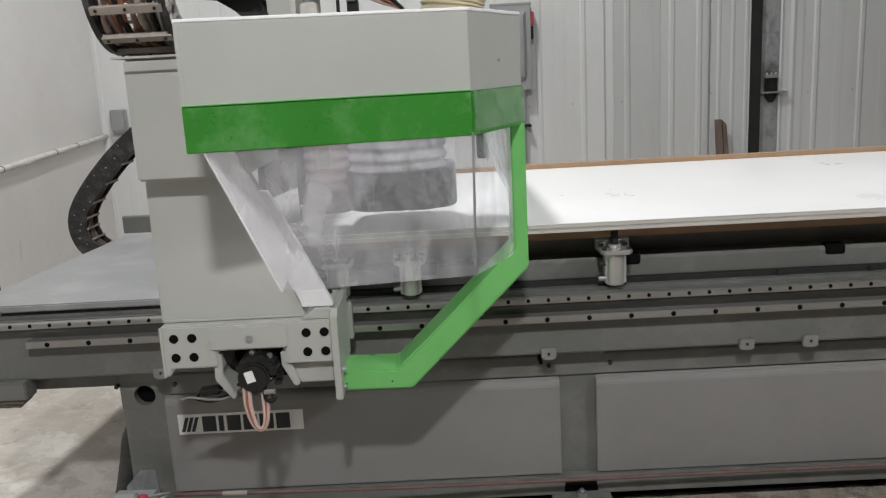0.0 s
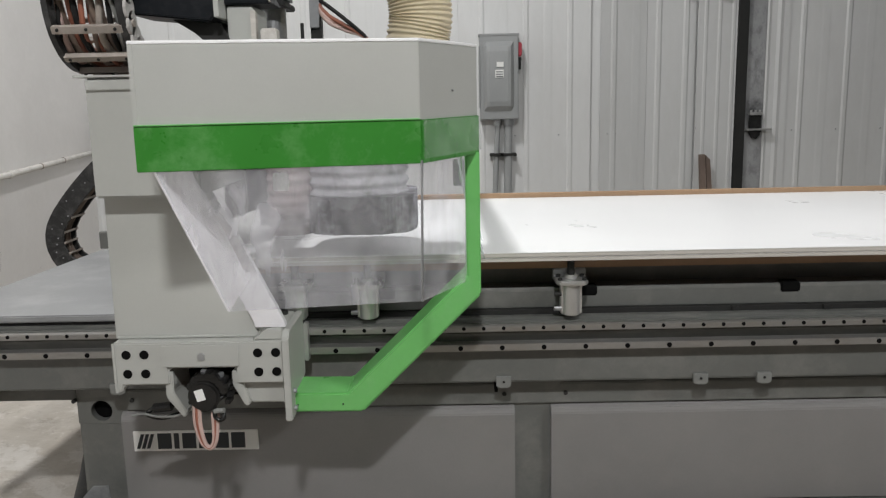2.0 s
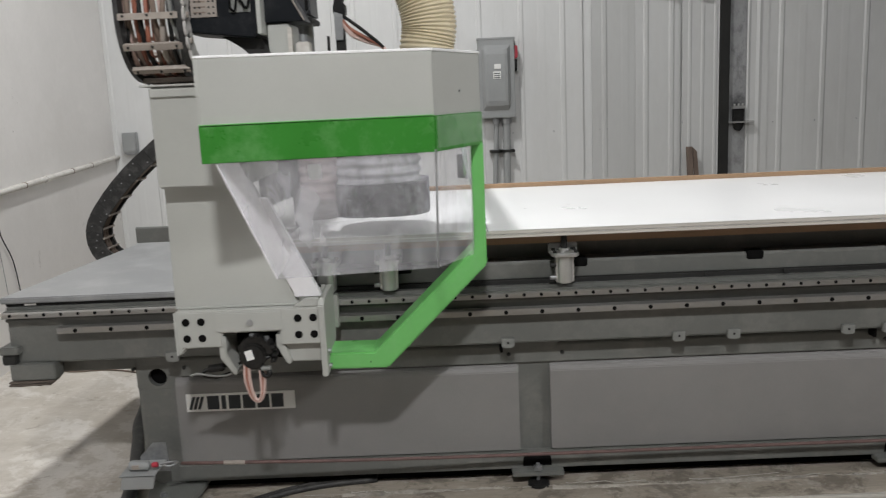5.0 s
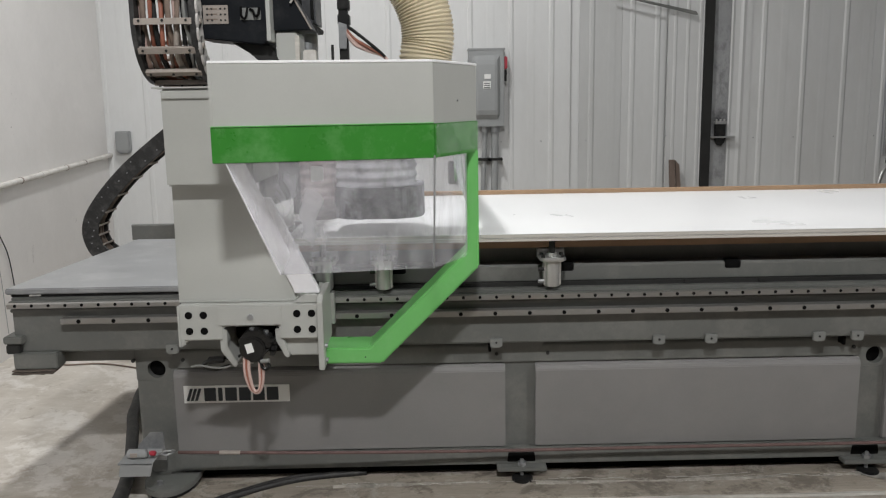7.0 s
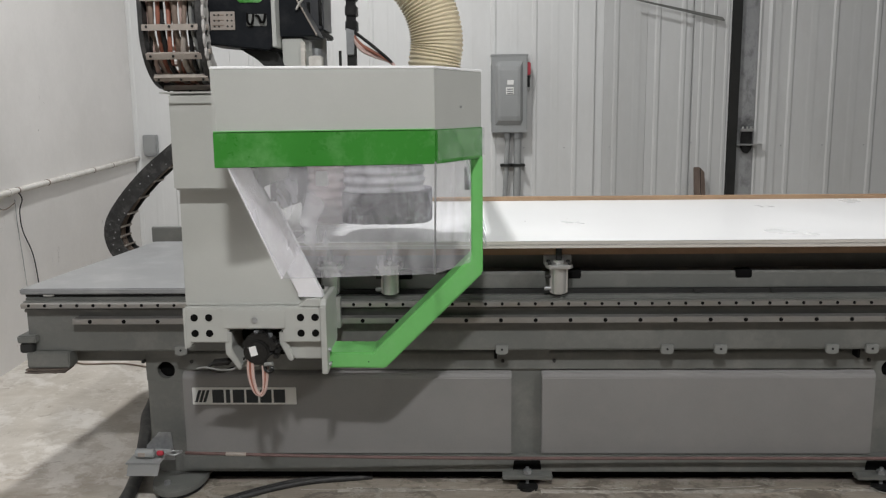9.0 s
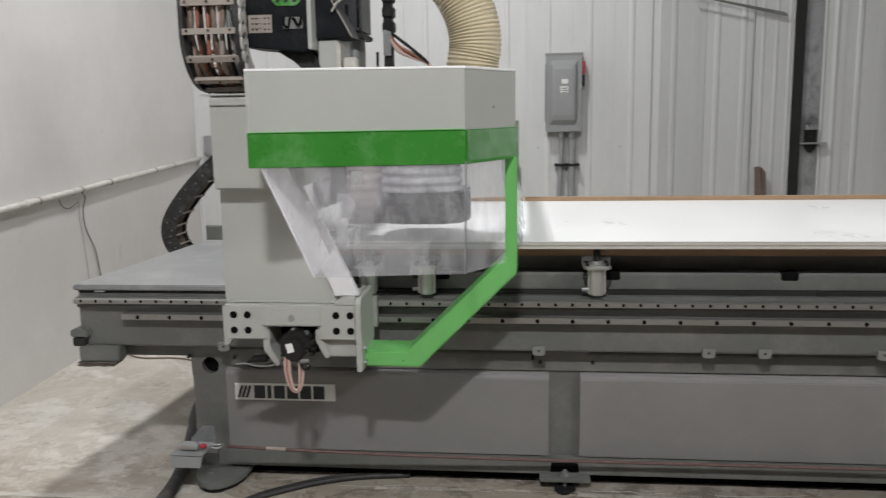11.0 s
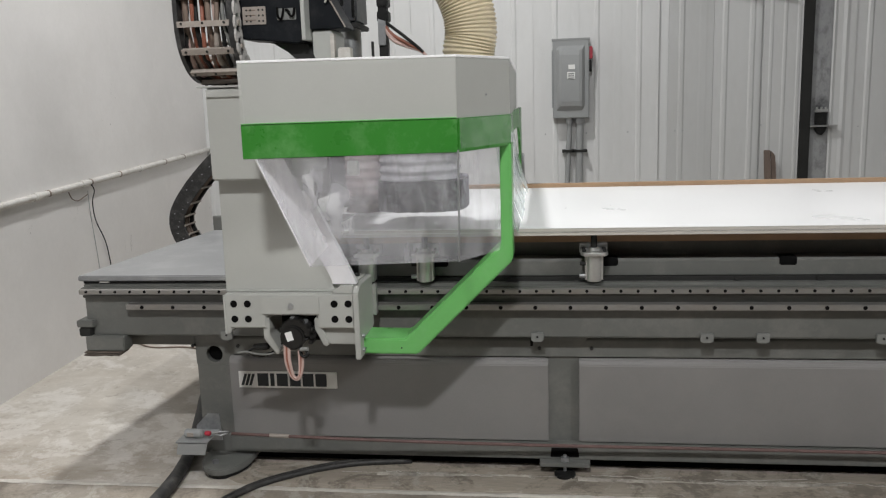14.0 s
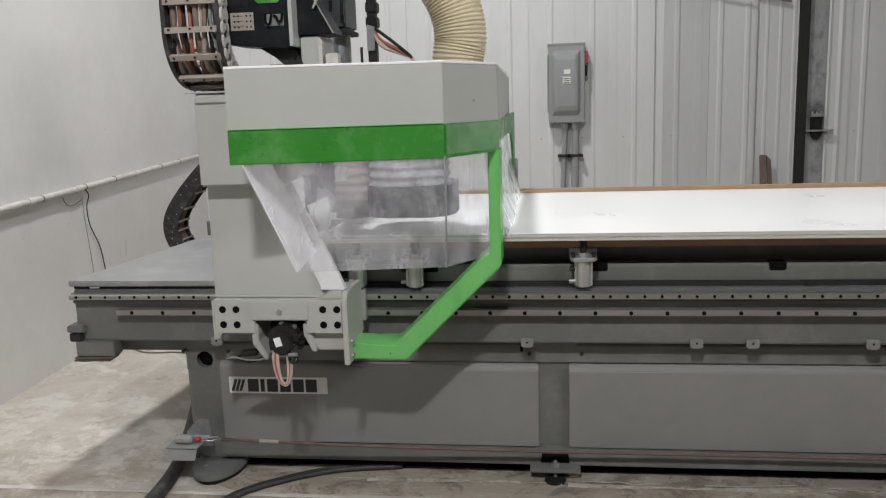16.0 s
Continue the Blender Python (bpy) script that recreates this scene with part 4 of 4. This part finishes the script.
skirt.faces.new(high[::-1])
part("brush_skirt", skirt, SKIRT, gantry, "grey stained dust brush skirt")
bel = tube([(-0.48, 0.075, 1.14 + 0.0026 * k) for k in range(90)], 0.2, 40, 1, radii=lambda t: 0.155 + 0.005 * math.cos(t * 2 * math.pi * 6.5))
part("bellows", bel, BELLOWS, gantry, smooth=True)
part("spindle", rod((-0.8, 0.5, 1.12), (-0.8, 0.5, 1.4), 0.06, n=24, bevel=0.006), GALV, gantry)
part("nozzle_block", block(-0.662, -0.32, 1.187, -0.622, -0.3, 1.236, 0.004), PAPER, gantry)
part("baffle", prism(((-0.862, 1.07), (-0.776, 1.1), (-0.775, 0.993), (-0.838, 0.99)), "y", 0.0, 0.01, 0.002), PAPER, gantry)
part("bracket", prism(((-0.86, 1.26), (-0.76, 1.29), (-0.77, 1.25), (-0.85, 1.23)), "y", -0.05, 0.05, 0.003), ALU, gantry)

part("z_carriage", block(-0.96, 0.3, 1.0, -0.76, 0.62, 1.36, 0.006), GREY, gantry)
part("z_slide", block(-0.93, 0.27, 1.04, -0.88, 0.3, 1.36, 0.004), STEEL, gantry)
part("boot", tube([(-0.68, 0.0, 1.025 + 0.0042 * k) for k in range(72)], 0.07, 24, 1, radii=lambda t: 0.066 + 0.003 * math.cos(t * 2 * math.pi * 9)), BOOT, gantry, "faded pinkish rubber boot", smooth=True)

# drive motor under the carriage plate
motor = part("drive_motor", rod((-0.872, -0.375, 0.638), (-0.872, -0.2, 0.638), 0.043, n=28, bevel=0.006), TAPE, gantry, "black drive motor with taped cables")
for k in range(7):
    t = 0.2 + k * 0.42
    part("tape_lump", rod((-0.865 + 0.045 * math.cos(t), -0.365, 0.645 + 0.045 * math.sin(t)), (-0.865 + 0.046 * math.cos(t), -0.28, 0.645 + 0.046 * math.sin(t)), 0.014, n=9, bevel=0.003), TAPE, motor)
tag = part("tag", block(-0.012, -0.002, -0.016, 0.012, 0.0, 0.016, 0), PAPER, motor, "white paper tag")
tag.matrix_local = Matrix.Translation((-0.88, -0.376, 0.645)) @ Matrix.Rotation(radians(-15), 4, "Y")
for off, mt in ((0, PINK), (0.013, PINK), (0.006, ORANGE)):
    part("cable_loop", tube(((-0.9 + off, -0.365, 0.62), (-0.9 + off, -0.37, 0.56), (-0.885 + off * 0.6, -0.37, 0.505), (-0.862, -0.37, 0.49 + off * 0.3), (-0.845 - off * 0.5, -0.37, 0.52), (-0.84 - off, -0.36, 0.59)), 0.006, 8, 8), mt, motor, "pale cable loop", smooth=True)
for k in range(9):
    t = -0.3 + 0.25 * k
    part("tape_end", block(-0.868 + 0.062 * math.cos(t) - 0.007, -0.372 + 0.012 * (k % 3), 0.64 + 0.06 * math.sin(t) - 0.006, -0.868 + 0.062 * math.cos(t) + 0.009, -0.33, 0.64 + 0.06 * math.sin(t) + 0.007, 0.002), (TAPE, RUBBER, GALV)[k % 3 if k != 2 else 0], motor)
part("lead", tube(((-0.83, -0.36, 0.6), (-0.82, -0.37, 0.58), (-0.832, -0.372, 0.572), (-0.845, -0.37, 0.585), (-0.84, -0.36, 0.62), (-0.8, -0.33, 0.64), (-0.775, -0.25, 0.63)), 0.006, 8, 6), TAPE, motor, smooth=True)
part("plug", rod((-0.845, -0.37, 0.597), (-0.817, -0.375, 0.601), 0.0075, n=10), BRACKET, motor)
part("lead", tube(((-0.91, -0.33, 0.61), (-0.935, -0.32, 0.585), (-0.97, -0.31, 0.562), (-1.02, -0.3, 0.556), (-1.07, -0.3, 0.565), (-1.1, -0.3, 0.56)), 0.0038, 8, 6), BRACKET, gantry, smooth=True)
part("lead", tube(((-0.92, -0.3, 0.6), (-0.96, -0.29, 0.585), (-1.0, -0.29, 0.59), (-1.04, -0.29, 0.578), (-1.06, -0.29, 0.56), (-1.02, -0.29, 0.548), (-0.97, -0.29, 0.56)), 0.006, 8, 6), TAPE, gantry, smooth=True)
part("connector", rod((-0.985, -0.295, 0.585), (-1.04, -0.295, 0.58), 0.013, n=12, bevel=0.003), TAPE, gantry)
part("cable_tray", block(-0.97, -0.24, 0.548, -0.9, -0.1, 0.556, 0.002), CREAM, gantry)

# energy chain that bends over the column's top
chain = part("energy_chain", rod((-1.11, -0.02, 1.52), (-1.11, 0.0, 1.52), 0.004, n=6), DARK, gantry, "dusty open cable chain full of cables")
YC, ZC, R = -0.29, 1.685, 0.18


def on_arc(t, r):
    """A place on the chain: t runs along the lower run, round the bend and up the front run."""
    if t < 0:
        return (YC - t * R, ZC - r)
    if t > math.pi / 2:
        return (YC - r, ZC + (t - math.pi / 2) * R)
    return (YC - r * math.sin(t), ZC - r * math.cos(t))


def ribbon(x0, x1, r0, r1, ts):
    b = bmesh.new()
    rings = []
    for t in ts:
        rings.append([b.verts.new((x, *on_arc(t, r))) for x, r in ((x0, r0), (x1, r0), (x1, r1), (x0, r1))])
    for u, v in zip(rings, rings[1:]):
        for k in range(4):
            b.faces.new((u[k], u[(k + 1) % 4], v[(k + 1) % 4], v[k]))
    b.faces.new(rings[0])
    b.faces.new(rings[-1])
    return b


TS = [-3.0 + 0.16 * k for k in range(56)]
for x0, x1 in ((-1.212, -1.198), (-1.036, -1.018)):
    part("side_plate", ribbon(x0, x1, R - 0.055, R, TS), CHAINBLACK, chain)
t = -2.8
while t < 5.8:
    part("rung", ribbon(-1.2, -1.03, R - 0.01, R + 0.005, (t, t + 0.05, t + 0.1)), CHAIN, chain)
    part("inner_rung", ribbon(-1.2, -1.03, R - 0.06, R - 0.048, (t + 0.02, t + 0.11)), CHAIN, chain)
    for s in (0.06, 0.3):
        part("link_plate", rod((-1.02, *on_arc(t + s, R - 0.029)), (-1.012, *on_arc(t + s, R - 0.029)), 0.031, n=16, bevel=0.002), DUSTWHITE, chain)
    part("pin", rod((-1.012, *on_arc(t + 0.06, R - 0.027)), (-1.007, *on_arc(t + 0.06, R - 0.027)), 0.009, n=10), CHAIN, chain)
    for bx in (-1.185, -1.115, -1.045):
        part("stud", rod((bx, *on_arc(t + 0.06, R + 0.006)), (bx, *on_arc(t + 0.06, R + 0.009)), 0.004, n=8), DARK, chain)
    t += 0.48
for k, (cx, mt, rr) in enumerate(((-1.192, PINK, 0.008), (-1.176, CABLE, 0.009), (-1.134, ORANGE, 0.007), (-1.122, CABLE, 0.007), (-1.1, CABLE, 0.009), (-1.088, CHAIN, 0.009), (-1.056, GALV, 0.008), (-1.046, BRACKET, 0.006), (-1.186, RUBBER, 0.006), (-1.094, PINK, 0.006), (-1.037, RUBBER, 0.005), (-1.128, RUBBER, 0.005), (-1.16, ORANGE, 0.007), (-1.148, RUBBER, 0.008), (-1.108, ORANGE, 0.006), (-1.075, CABLE, 0.008), (-1.067, RUBBER, 0.007))):
    part("cable", tube([(cx + (0.005 + 0.002 * (k % 4)) * math.sin((1.6 + 0.5 * (k % 3)) * tt + 1.9 * k), *on_arc(tt, R - 0.03 + 0.012 * math.sin(tt * 2.6 + 2.3 * k))) for tt in TS[::2]], rr, 8, 1), mt, chain, smooth=True)

chain.location.x = 0.056

# the head above the hood
beam = part("cross_beam", block(-1.02, 0.12, 1.3, -0.72, 1.9, 1.6, 0.006), CREAM, gantry)
head = part("head", prism(((-1.09, 1.665), (-0.86, 1.64), (-0.845, 1.66), (-0.845, 2.5), (-1.09, 2.5)), "y", -0.1, 0.12, 0.004), NAVY, gantry, "dark slate router head enclosure")
pl = part("rating_plate", block(-1.06, -0.1035, 1.71, -0.975, -0.1, 1.772, 0.001), CHAIN, head, "pale perforated connector plate")
for px in (-1.045, -1.03, -1.0, -0.985):
    for pz_ in (1.722, 1.741, 1.76):
        part("hole", rod((px, -0.105, pz_), (px, -0.103, pz_), 0.0035, n=8), DARK, pl)
part("recess_plate", block(-0.935, -0.103, 1.722, -0.865, -0.1, 1.762, 0.002), BRACKET, head)
part("grip", tube(((-0.93, -0.107, 1.765), (-0.928, -0.112, 1.735), (-0.915, -0.112, 1.727), (-0.908, -0.107, 1.762)), 0.004, 8, 4), BLACK, head, smooth=True)
part("grip", tube(((-0.9, -0.107, 1.757), (-0.89, -0.112, 1.752), (-0.882, -0.112, 1.735), (-0.872, -0.112, 1.738), (-0.868, -0.107, 1.762)), 0.0045, 8, 4), BLACK, head, smooth=True)
for k in range(3):
    part("connector_row", block(-1.052 + 0.002 * k, -0.1045, 1.7235 + 0.017 * k, -1.012, -0.1035, 1.7275 + 0.017 * k, 0), CABLE, pl)
# pale rod laid along the gusset's edge as its highlight
part("gusset_edge", tube(((-0.832, -0.052, 1.925), (-0.766, -0.052, 1.81), (-0.702, -0.052, 1.693)), 0.0028, 6, 2), CHAIN, head)
badge = part("badge", prism(((-0.97, 1.815), (-0.955, 1.8), (-0.885, 1.8), (-0.87, 1.815), (-0.87, 1.86), (-0.97, 1.86)), "y", -0.104, -0.1, 0.001), GREEN, head, "green badge shape")
for k in range(3):
    part("mark", prism(((-0.958 + 0.03 * k, 1.812), (-0.946 + 0.03 * k, 1.812), (-0.938 + 0.03 * k, 1.83), (-0.95 + 0.03 * k, 1.83)), "y", -0.1055, -0.104, 0), DARK, badge)
part("trim_strip", block(-0.846, -0.112, 1.65, -0.832, 0.1, 2.5, 0.002), CREAM, head)
part("gusset", prism(((-0.832, 1.69), (-0.7, 1.69), (-0.832, 1.93)), "y", -0.05, 0.1, 0.003), NAVY, head)
part("head_foot", prism(((-0.98, 1.652), (-0.848, 1.642), (-0.8, 1.55), (-0.87, 1.57), (-0.92, 1.615)), "y", -0.05, 0.06, 0.003), DARK, head)
part("wire", tube(((-0.77, -0.06, 1.78), (-0.755, -0.07, 1.8), (-0.735, -0.085, 1.815), (-0.72, -0.085, 1.82)), 0.004, 8, 6), PVC, head, smooth=True)
head.location, head.scale = (-0.003, -0.29, 0.137), (0.904,) * 3
mot = part("servo_motor", block(-0.745, -0.08, 1.70, -0.645, 0.1, 2.2, 0.01), MOTOR, gantry, "black finned servo motor")
for k in range(3):
    part("fin", block(-0.735 + 0.035 * k, -0.092, 1.71, -0.722 + 0.035 * k, -0.08, 1.8 + 0.03 * k, 0.002), MOTOR, mot)
for bx_, bz_, h_ in ((-0.738, 1.72, 0.06), (-0.7, 1.76, 0.04), (-0.66, 1.72, 0.12)):
    part("cooling_rib", block(bx_, -0.094, bz_, bx_ + 0.012, -0.08, bz_ + h_, 0.002), TAPE, mot)
part("flange", block(-0.755, -0.09, 1.685, -0.64, 0.1, 1.702, 0.003), DARK, mot)
mot.location.x = -0.012
part("brass_strip", block(-0.692, -0.33, 1.52, -0.679, -0.305, 1.65, 0.001), PLY, gantry)
part("gear_block", block(-0.752, -0.325, 1.52, -0.686, -0.16, 1.662, 0.004), CREAM, gantry)
part("coupling", rod((-0.698, 0.0, 1.5), (-0.698, 0.0, 1.685), 0.036, n=24), GALV, gantry)
part("sensor", block(-0.668, -0.335, 1.53, -0.627, -0.29, 1.605, 0.004), PVC, gantry)
part("valve_stem", rod((-0.6, -0.1, 1.52), (-0.6, -0.1, 1.635), 0.005, n=8), DARK, gantry)
track_ = part("cable_track", block(-0.575, -0.11, 1.52, -0.545, -0.07, 2.4, 0.003), RUBBER, gantry, "black upright cable track")
for k in range(14):
    part("link", block(-0.578, -0.116, 1.7 + 0.05 * k, -0.538, -0.064, 1.735 + 0.05 * k, 0.003), RUBBER, track_)
part("clip", prism(((-0.575, 1.62), (-0.55, 1.62), (-0.545, 1.7), (-0.575, 1.71)), "y", -0.12, -0.11, 0.002), GALV, track_)
for k, (mt, dz) in enumerate(((RUBBER, 0.035), (ORANGE, 0.01), (PINK, -0.008), (PINK, 0.0))):
    part("cable", tube(((-0.556, -0.1, 1.75), (-0.553, -0.11, 1.69 + dz * 0.4), (-0.525, -0.12, 1.645 + dz), (-0.48, -0.12 + 0.01 * k, 1.62 + dz * 0.7), (-0.42, -0.11, 1.59), (-0.39, -0.1, 1.53)), 0.0058, 8, 8), mt, gantry, smooth=True)
part("dust_hose", tube(((-0.285, 0.1, 1.4), (-0.283, 0.1, 1.58), (-0.272, 0.1, 1.67), (-0.285, 0.1, 1.76), (-0.325, 0.1, 1.85), (-0.4, 0.1, 1.95), (-0.49, 0.1, 2.07), (-0.58, 0.1, 2.4)), 0.097, 28, 64, radii=lambda t: 0.095 + 0.003 * math.cos(t * 2 * math.pi * 50)), HOSE, gantry, "cream ribbed dust-extraction hose", smooth=True)

# cable chain from the gantry down to the rear tray
lead = part("rear_chain", block(-1.1, 1.55, 1.35, -1.0, 1.75, 1.6, 0.004), DARK, gantry, "black cable chain with taped links")
line = curve_points(((-0.95, 1.65, 1.56), (-1.3, 1.65, 1.49), (-1.6, 1.65, 1.35), (-1.83, 1.65, 1.18), (-1.96, 1.65, 1.07), (-2.08, 1.65, 0.94), (-2.16, 1.65, 0.82), (-2.17, 1.65, 0.72), (-2.12, 1.65, 0.63), (-2.0, 1.65, 0.58), (-1.7, 1.65, 0.58)), 8)
inward = []
for i, p in enumerate(line):
    way = (line[min(i + 1, len(line) - 1)] - line[max(i - 1, 0)]).normalized()
    inward.append(Vector((-way.z, 0, way.x)))
for i in range(0, len(line) - 3, 3):
    a, b, na, nb = line[i], line[i + 3], inward[i], inward[i + 3]
    mid, out = line[i + 1], -inward[i + 1]
    for y0, y1 in ((-0.078, -0.062), (0.062, 0.078)):
        four = [p + n * h for p, n, h in ((a, na, -0.048), (b, nb, -0.048), (b, nb, 0.042), (a, na, 0.042))]
        lk = part("link", prism([(p.x, p.z) for p in four], "y", 1.65 + y0, 1.65 + y1, 0.002), CHAINBLACK, lead)
        if y0 < 0:
            c = mid + na * random.uniform(-0.03, 0.03)
            part("pin", rod((c.x, 1.569, c.z), (c.x, 1.573, c.z), 0.0035, n=8), GALV, lk)
    part("outer_bar", rod(mid + out * 0.04 + Vector((0, -0.07, 0)), mid + out * 0.04 + Vector((0, 0.07, 0)), 0.008, n=8), CHAINBLACK, lead)
    if i % 6 == 0:
        part("strut", rod(mid - out * 0.045 + Vector((0, -0.072, 0)), mid - out * 0.045 + Vector((0, 0.072, 0)), 0.006, n=8), CHAIN, lead)
for k, (off, mt) in enumerate(((0.012, CABLE), (0.02, RUBBER), (0.028, CABLE), (0.016, ORANGE), (0.024, CABLE), (0.014, RUBBER))):
    part("cable", tube([p + n * off + Vector((0, -0.05 + 0.02 * k, 0)) for p, n in zip(line[::2], inward[::2])], 0.0095, 8, 2), mt, lead, smooth=True)

# ---- pull-cord switch, cables and litter on the floor ----
sw = thing("pull_cord_switch", "grey rope-pull safety switch with red collar on a bracket", "safety switch")
part("bracket", prism(((-1.48, 0.115), (-1.365, 0.115), (-1.352, 0.165), (-1.47, 0.165)), "y", -0.19, -0.184, 0.001), BOXGREY, sw)
part("backplate", prism(((-1.45, 0.18), (-1.4, 0.232), (-1.352, 0.232), (-1.345, 0.12), (-1.45, 0.12)), "y", -0.06, -0.055, 0.001), GALV, sw)
part("shelf", block(-1.48, -0.19, 0.16, -1.355, -0.055, 0.166, 0.001), BOXGREY, sw)
part("body", rod((-1.455, -0.15, 0.188), (-1.382, -0.15, 0.186), 0.017, n=18, bevel=0.005), BOXGREY, sw)
part("label", block(-1.44, -0.1685, 0.18, -1.415, -0.165, 0.195, 0), CHAIN, sw)
part("collar", rod((-1.375, -0.15, 0.188), (-1.352, -0.15, 0.187), 0.0095, n=14, bevel=0.003), RED, sw, "red plastic collar")
part("eye", tube(((-1.345, -0.15, 0.187), (-1.315, -0.15, 0.195), (-1.29, -0.13, 0.186), (-1.315, -0.14, 0.176), (-1.335, -0.15, 0.184)), 0.004, 8, 5), GALV, sw, smooth=True)
part("rope", tube(((-1.28, -0.121, 0.176), (-0.684, -0.088, 0.147), (-0.065, -0.06, 0.129), (0.6, -0.05, 0.125), (2.0, -0.05, 0.124), (4.1, -0.05, 0.124)), 0.0065, 8, 4), ROPE, sw, "thin reddish pull cord", smooth=True)
part("splice", rod((-1.13, -0.113, 0.1688), (-1.055, -0.109, 0.1652), 0.0078, n=10), CHAIN, sw)

fl = thing("power_cable", "thick black cable lying on the floor", "cable", "cables on the floor")
part("cable", tube(((-1.47, -0.75, 0.028), (-1.475, -0.32, 0.028), (-1.5, -0.1, 0.028), (-1.56, 0.14, 0.028), (-1.66, 0.45, 0.028), (-1.75, 0.74, 0.028), (-1.8, 1.2, 0.028), (-1.5, 1.6, 0.028)), 0.026, 12, 8), CORDAGE, fl, smooth=True)
for dy, r in ((0, 0.0125), (0.03, 0.01)):
    fl = thing("power_cable", "black cable running from under the machine", "cable", "cables on the floor")
    part("cable", tube(((-1.35, -0.6 + dy, r), (-1.2, -0.28 + dy, r), (-1.05, -0.13 + dy, r), (-0.85, -0.02 + dy, r), (-0.6, 0.03 + dy, r)), r, 10, 8), CORDAGE, fl, smooth=True)
th = thing("thin_cable", "thin dark cable lying behind the bed's end", "cable")
part("cable", tube(((-2.69, 1.9, 0.006), (-2.6, 1.66, 0.006), (-2.44, 1.53, 0.006), (-2.2, 1.53, 0.006), (-1.9, 1.4, 0.006)), 0.0045, 8, 8), CABLE, th, smooth=True)
tape = thing("torn_paper_strip", "torn pale paper and dust swept against the machine's foot", "litter", kind="stuff")
bm = bmesh.new()
for k in range(60):
    x0 = -0.75 + 0.085 * k + random.uniform(-0.08, 0.08)
    y0 = random.uniform(-0.085, -0.045)
    ln, wd = random.choice((0.03, 0.06, 0.12, 0.3)) * random.uniform(0.6, 1.3), random.uniform(0.002, 0.007)
    ang = random.gauss(0, 0.08)
    n_ = 6
    left_, right_ = [], []
    for s in range(n_ + 1):
        u = (s / n_ - 0.5) * ln
        wob = random.uniform(-0.004, 0.004)
        half = wd * random.uniform(0.25, 0.6)
        z_ = 0.004 + random.random() * 0.008
        for row, v in ((left_, wob - half), (right_, wob + half)):
            row.append(bm.verts.new((x0 + u * math.cos(ang) - v * math.sin(ang), y0 + u * math.sin(ang) + v * math.cos(ang), z_)))
    for s in range(n_):
        bm.faces.new((left_[s], left_[s + 1], right_[s + 1], right_[s]))
part("scraps", bm, JOINT, tape)
crust = bmesh.new()
crust_rows = []
for k in range(230):
    cx = -0.72 + 0.022 * k
    w_ = max(0.003, 0.011 + 0.009 * math.sin(k * 0.21) + random.uniform(-0.005, 0.005))
    y0 = -0.074 + 0.008 * math.sin(k * 0.09) + random.uniform(-0.003, 0.003)
    z_ = 0.007 + 0.005 * random.random()
    crust_rows.append((crust.verts.new((cx, y0 - w_, 0.003)), crust.verts.new((cx, y0, z_)), crust.verts.new((cx, y0 + w_ * 0.6, z_ * 0.7)), crust.verts.new((cx, y0 + w_ * 0.7, 0.002))))
for i_, (u, v) in enumerate(zip(crust_rows, crust_rows[1:])):
    if math.sin(i_ * 0.37) + math.sin(i_ * 0.113 + 1) + random.uniform(-0.6, 0.6) > -1.1:
        for k in range(3):
            crust.faces.new((u[k], v[k], v[k + 1], u[k + 1]))
part("crust", crust, CRUST, tape)
scrap = thing("paper_scrap", "torn pale paper scrap under the levelling foot", "paper")
bm = bmesh.new()
vs = [bm.verts.new(p) for p in ((1.27, -0.05, 0.012), (1.33, -0.1, 0.006), (1.4, -0.13, 0.005), (1.43, -0.11, 0.008), (1.47, -0.07, 0.014), (1.38, -0.06, 0.006))]
bm.faces.new(vs)
bmesh.ops.solidify(bm, geom=bm.faces[:], thickness=0.001)
part("sheet", bm, PVC, scrap)

# ---- rail bolts, nearest stretch first ----
hole_u = None
for i in range(100):
    cx = -1.837 + 0.06 * i
    if hole_u is None:
        hole_u = part("bolt", rod((0, -0.0935, 0.735), (0, -0.085, 0.735), 0.0058, n=10), BLACK, upper)
        hole_u.location.x = cx
    else:
        ob = new("bolt", hole_u.data)
        ob.parent, ob.location.x = upper, cx
hole_l = None
for i in range(46):
    cx = -1.6135 + 0.126 * i
    if hole_l is None:
        hole_l = part("bolt", rod((0, -0.0935, 0.674), (0, -0.085, 0.674), 0.0075, n=12), BLACK, lower)
        hole_l.location.x = cx
    else:
        ob = new("bolt", hole_l.data)
        ob.parent, ob.location.x = lower, cx
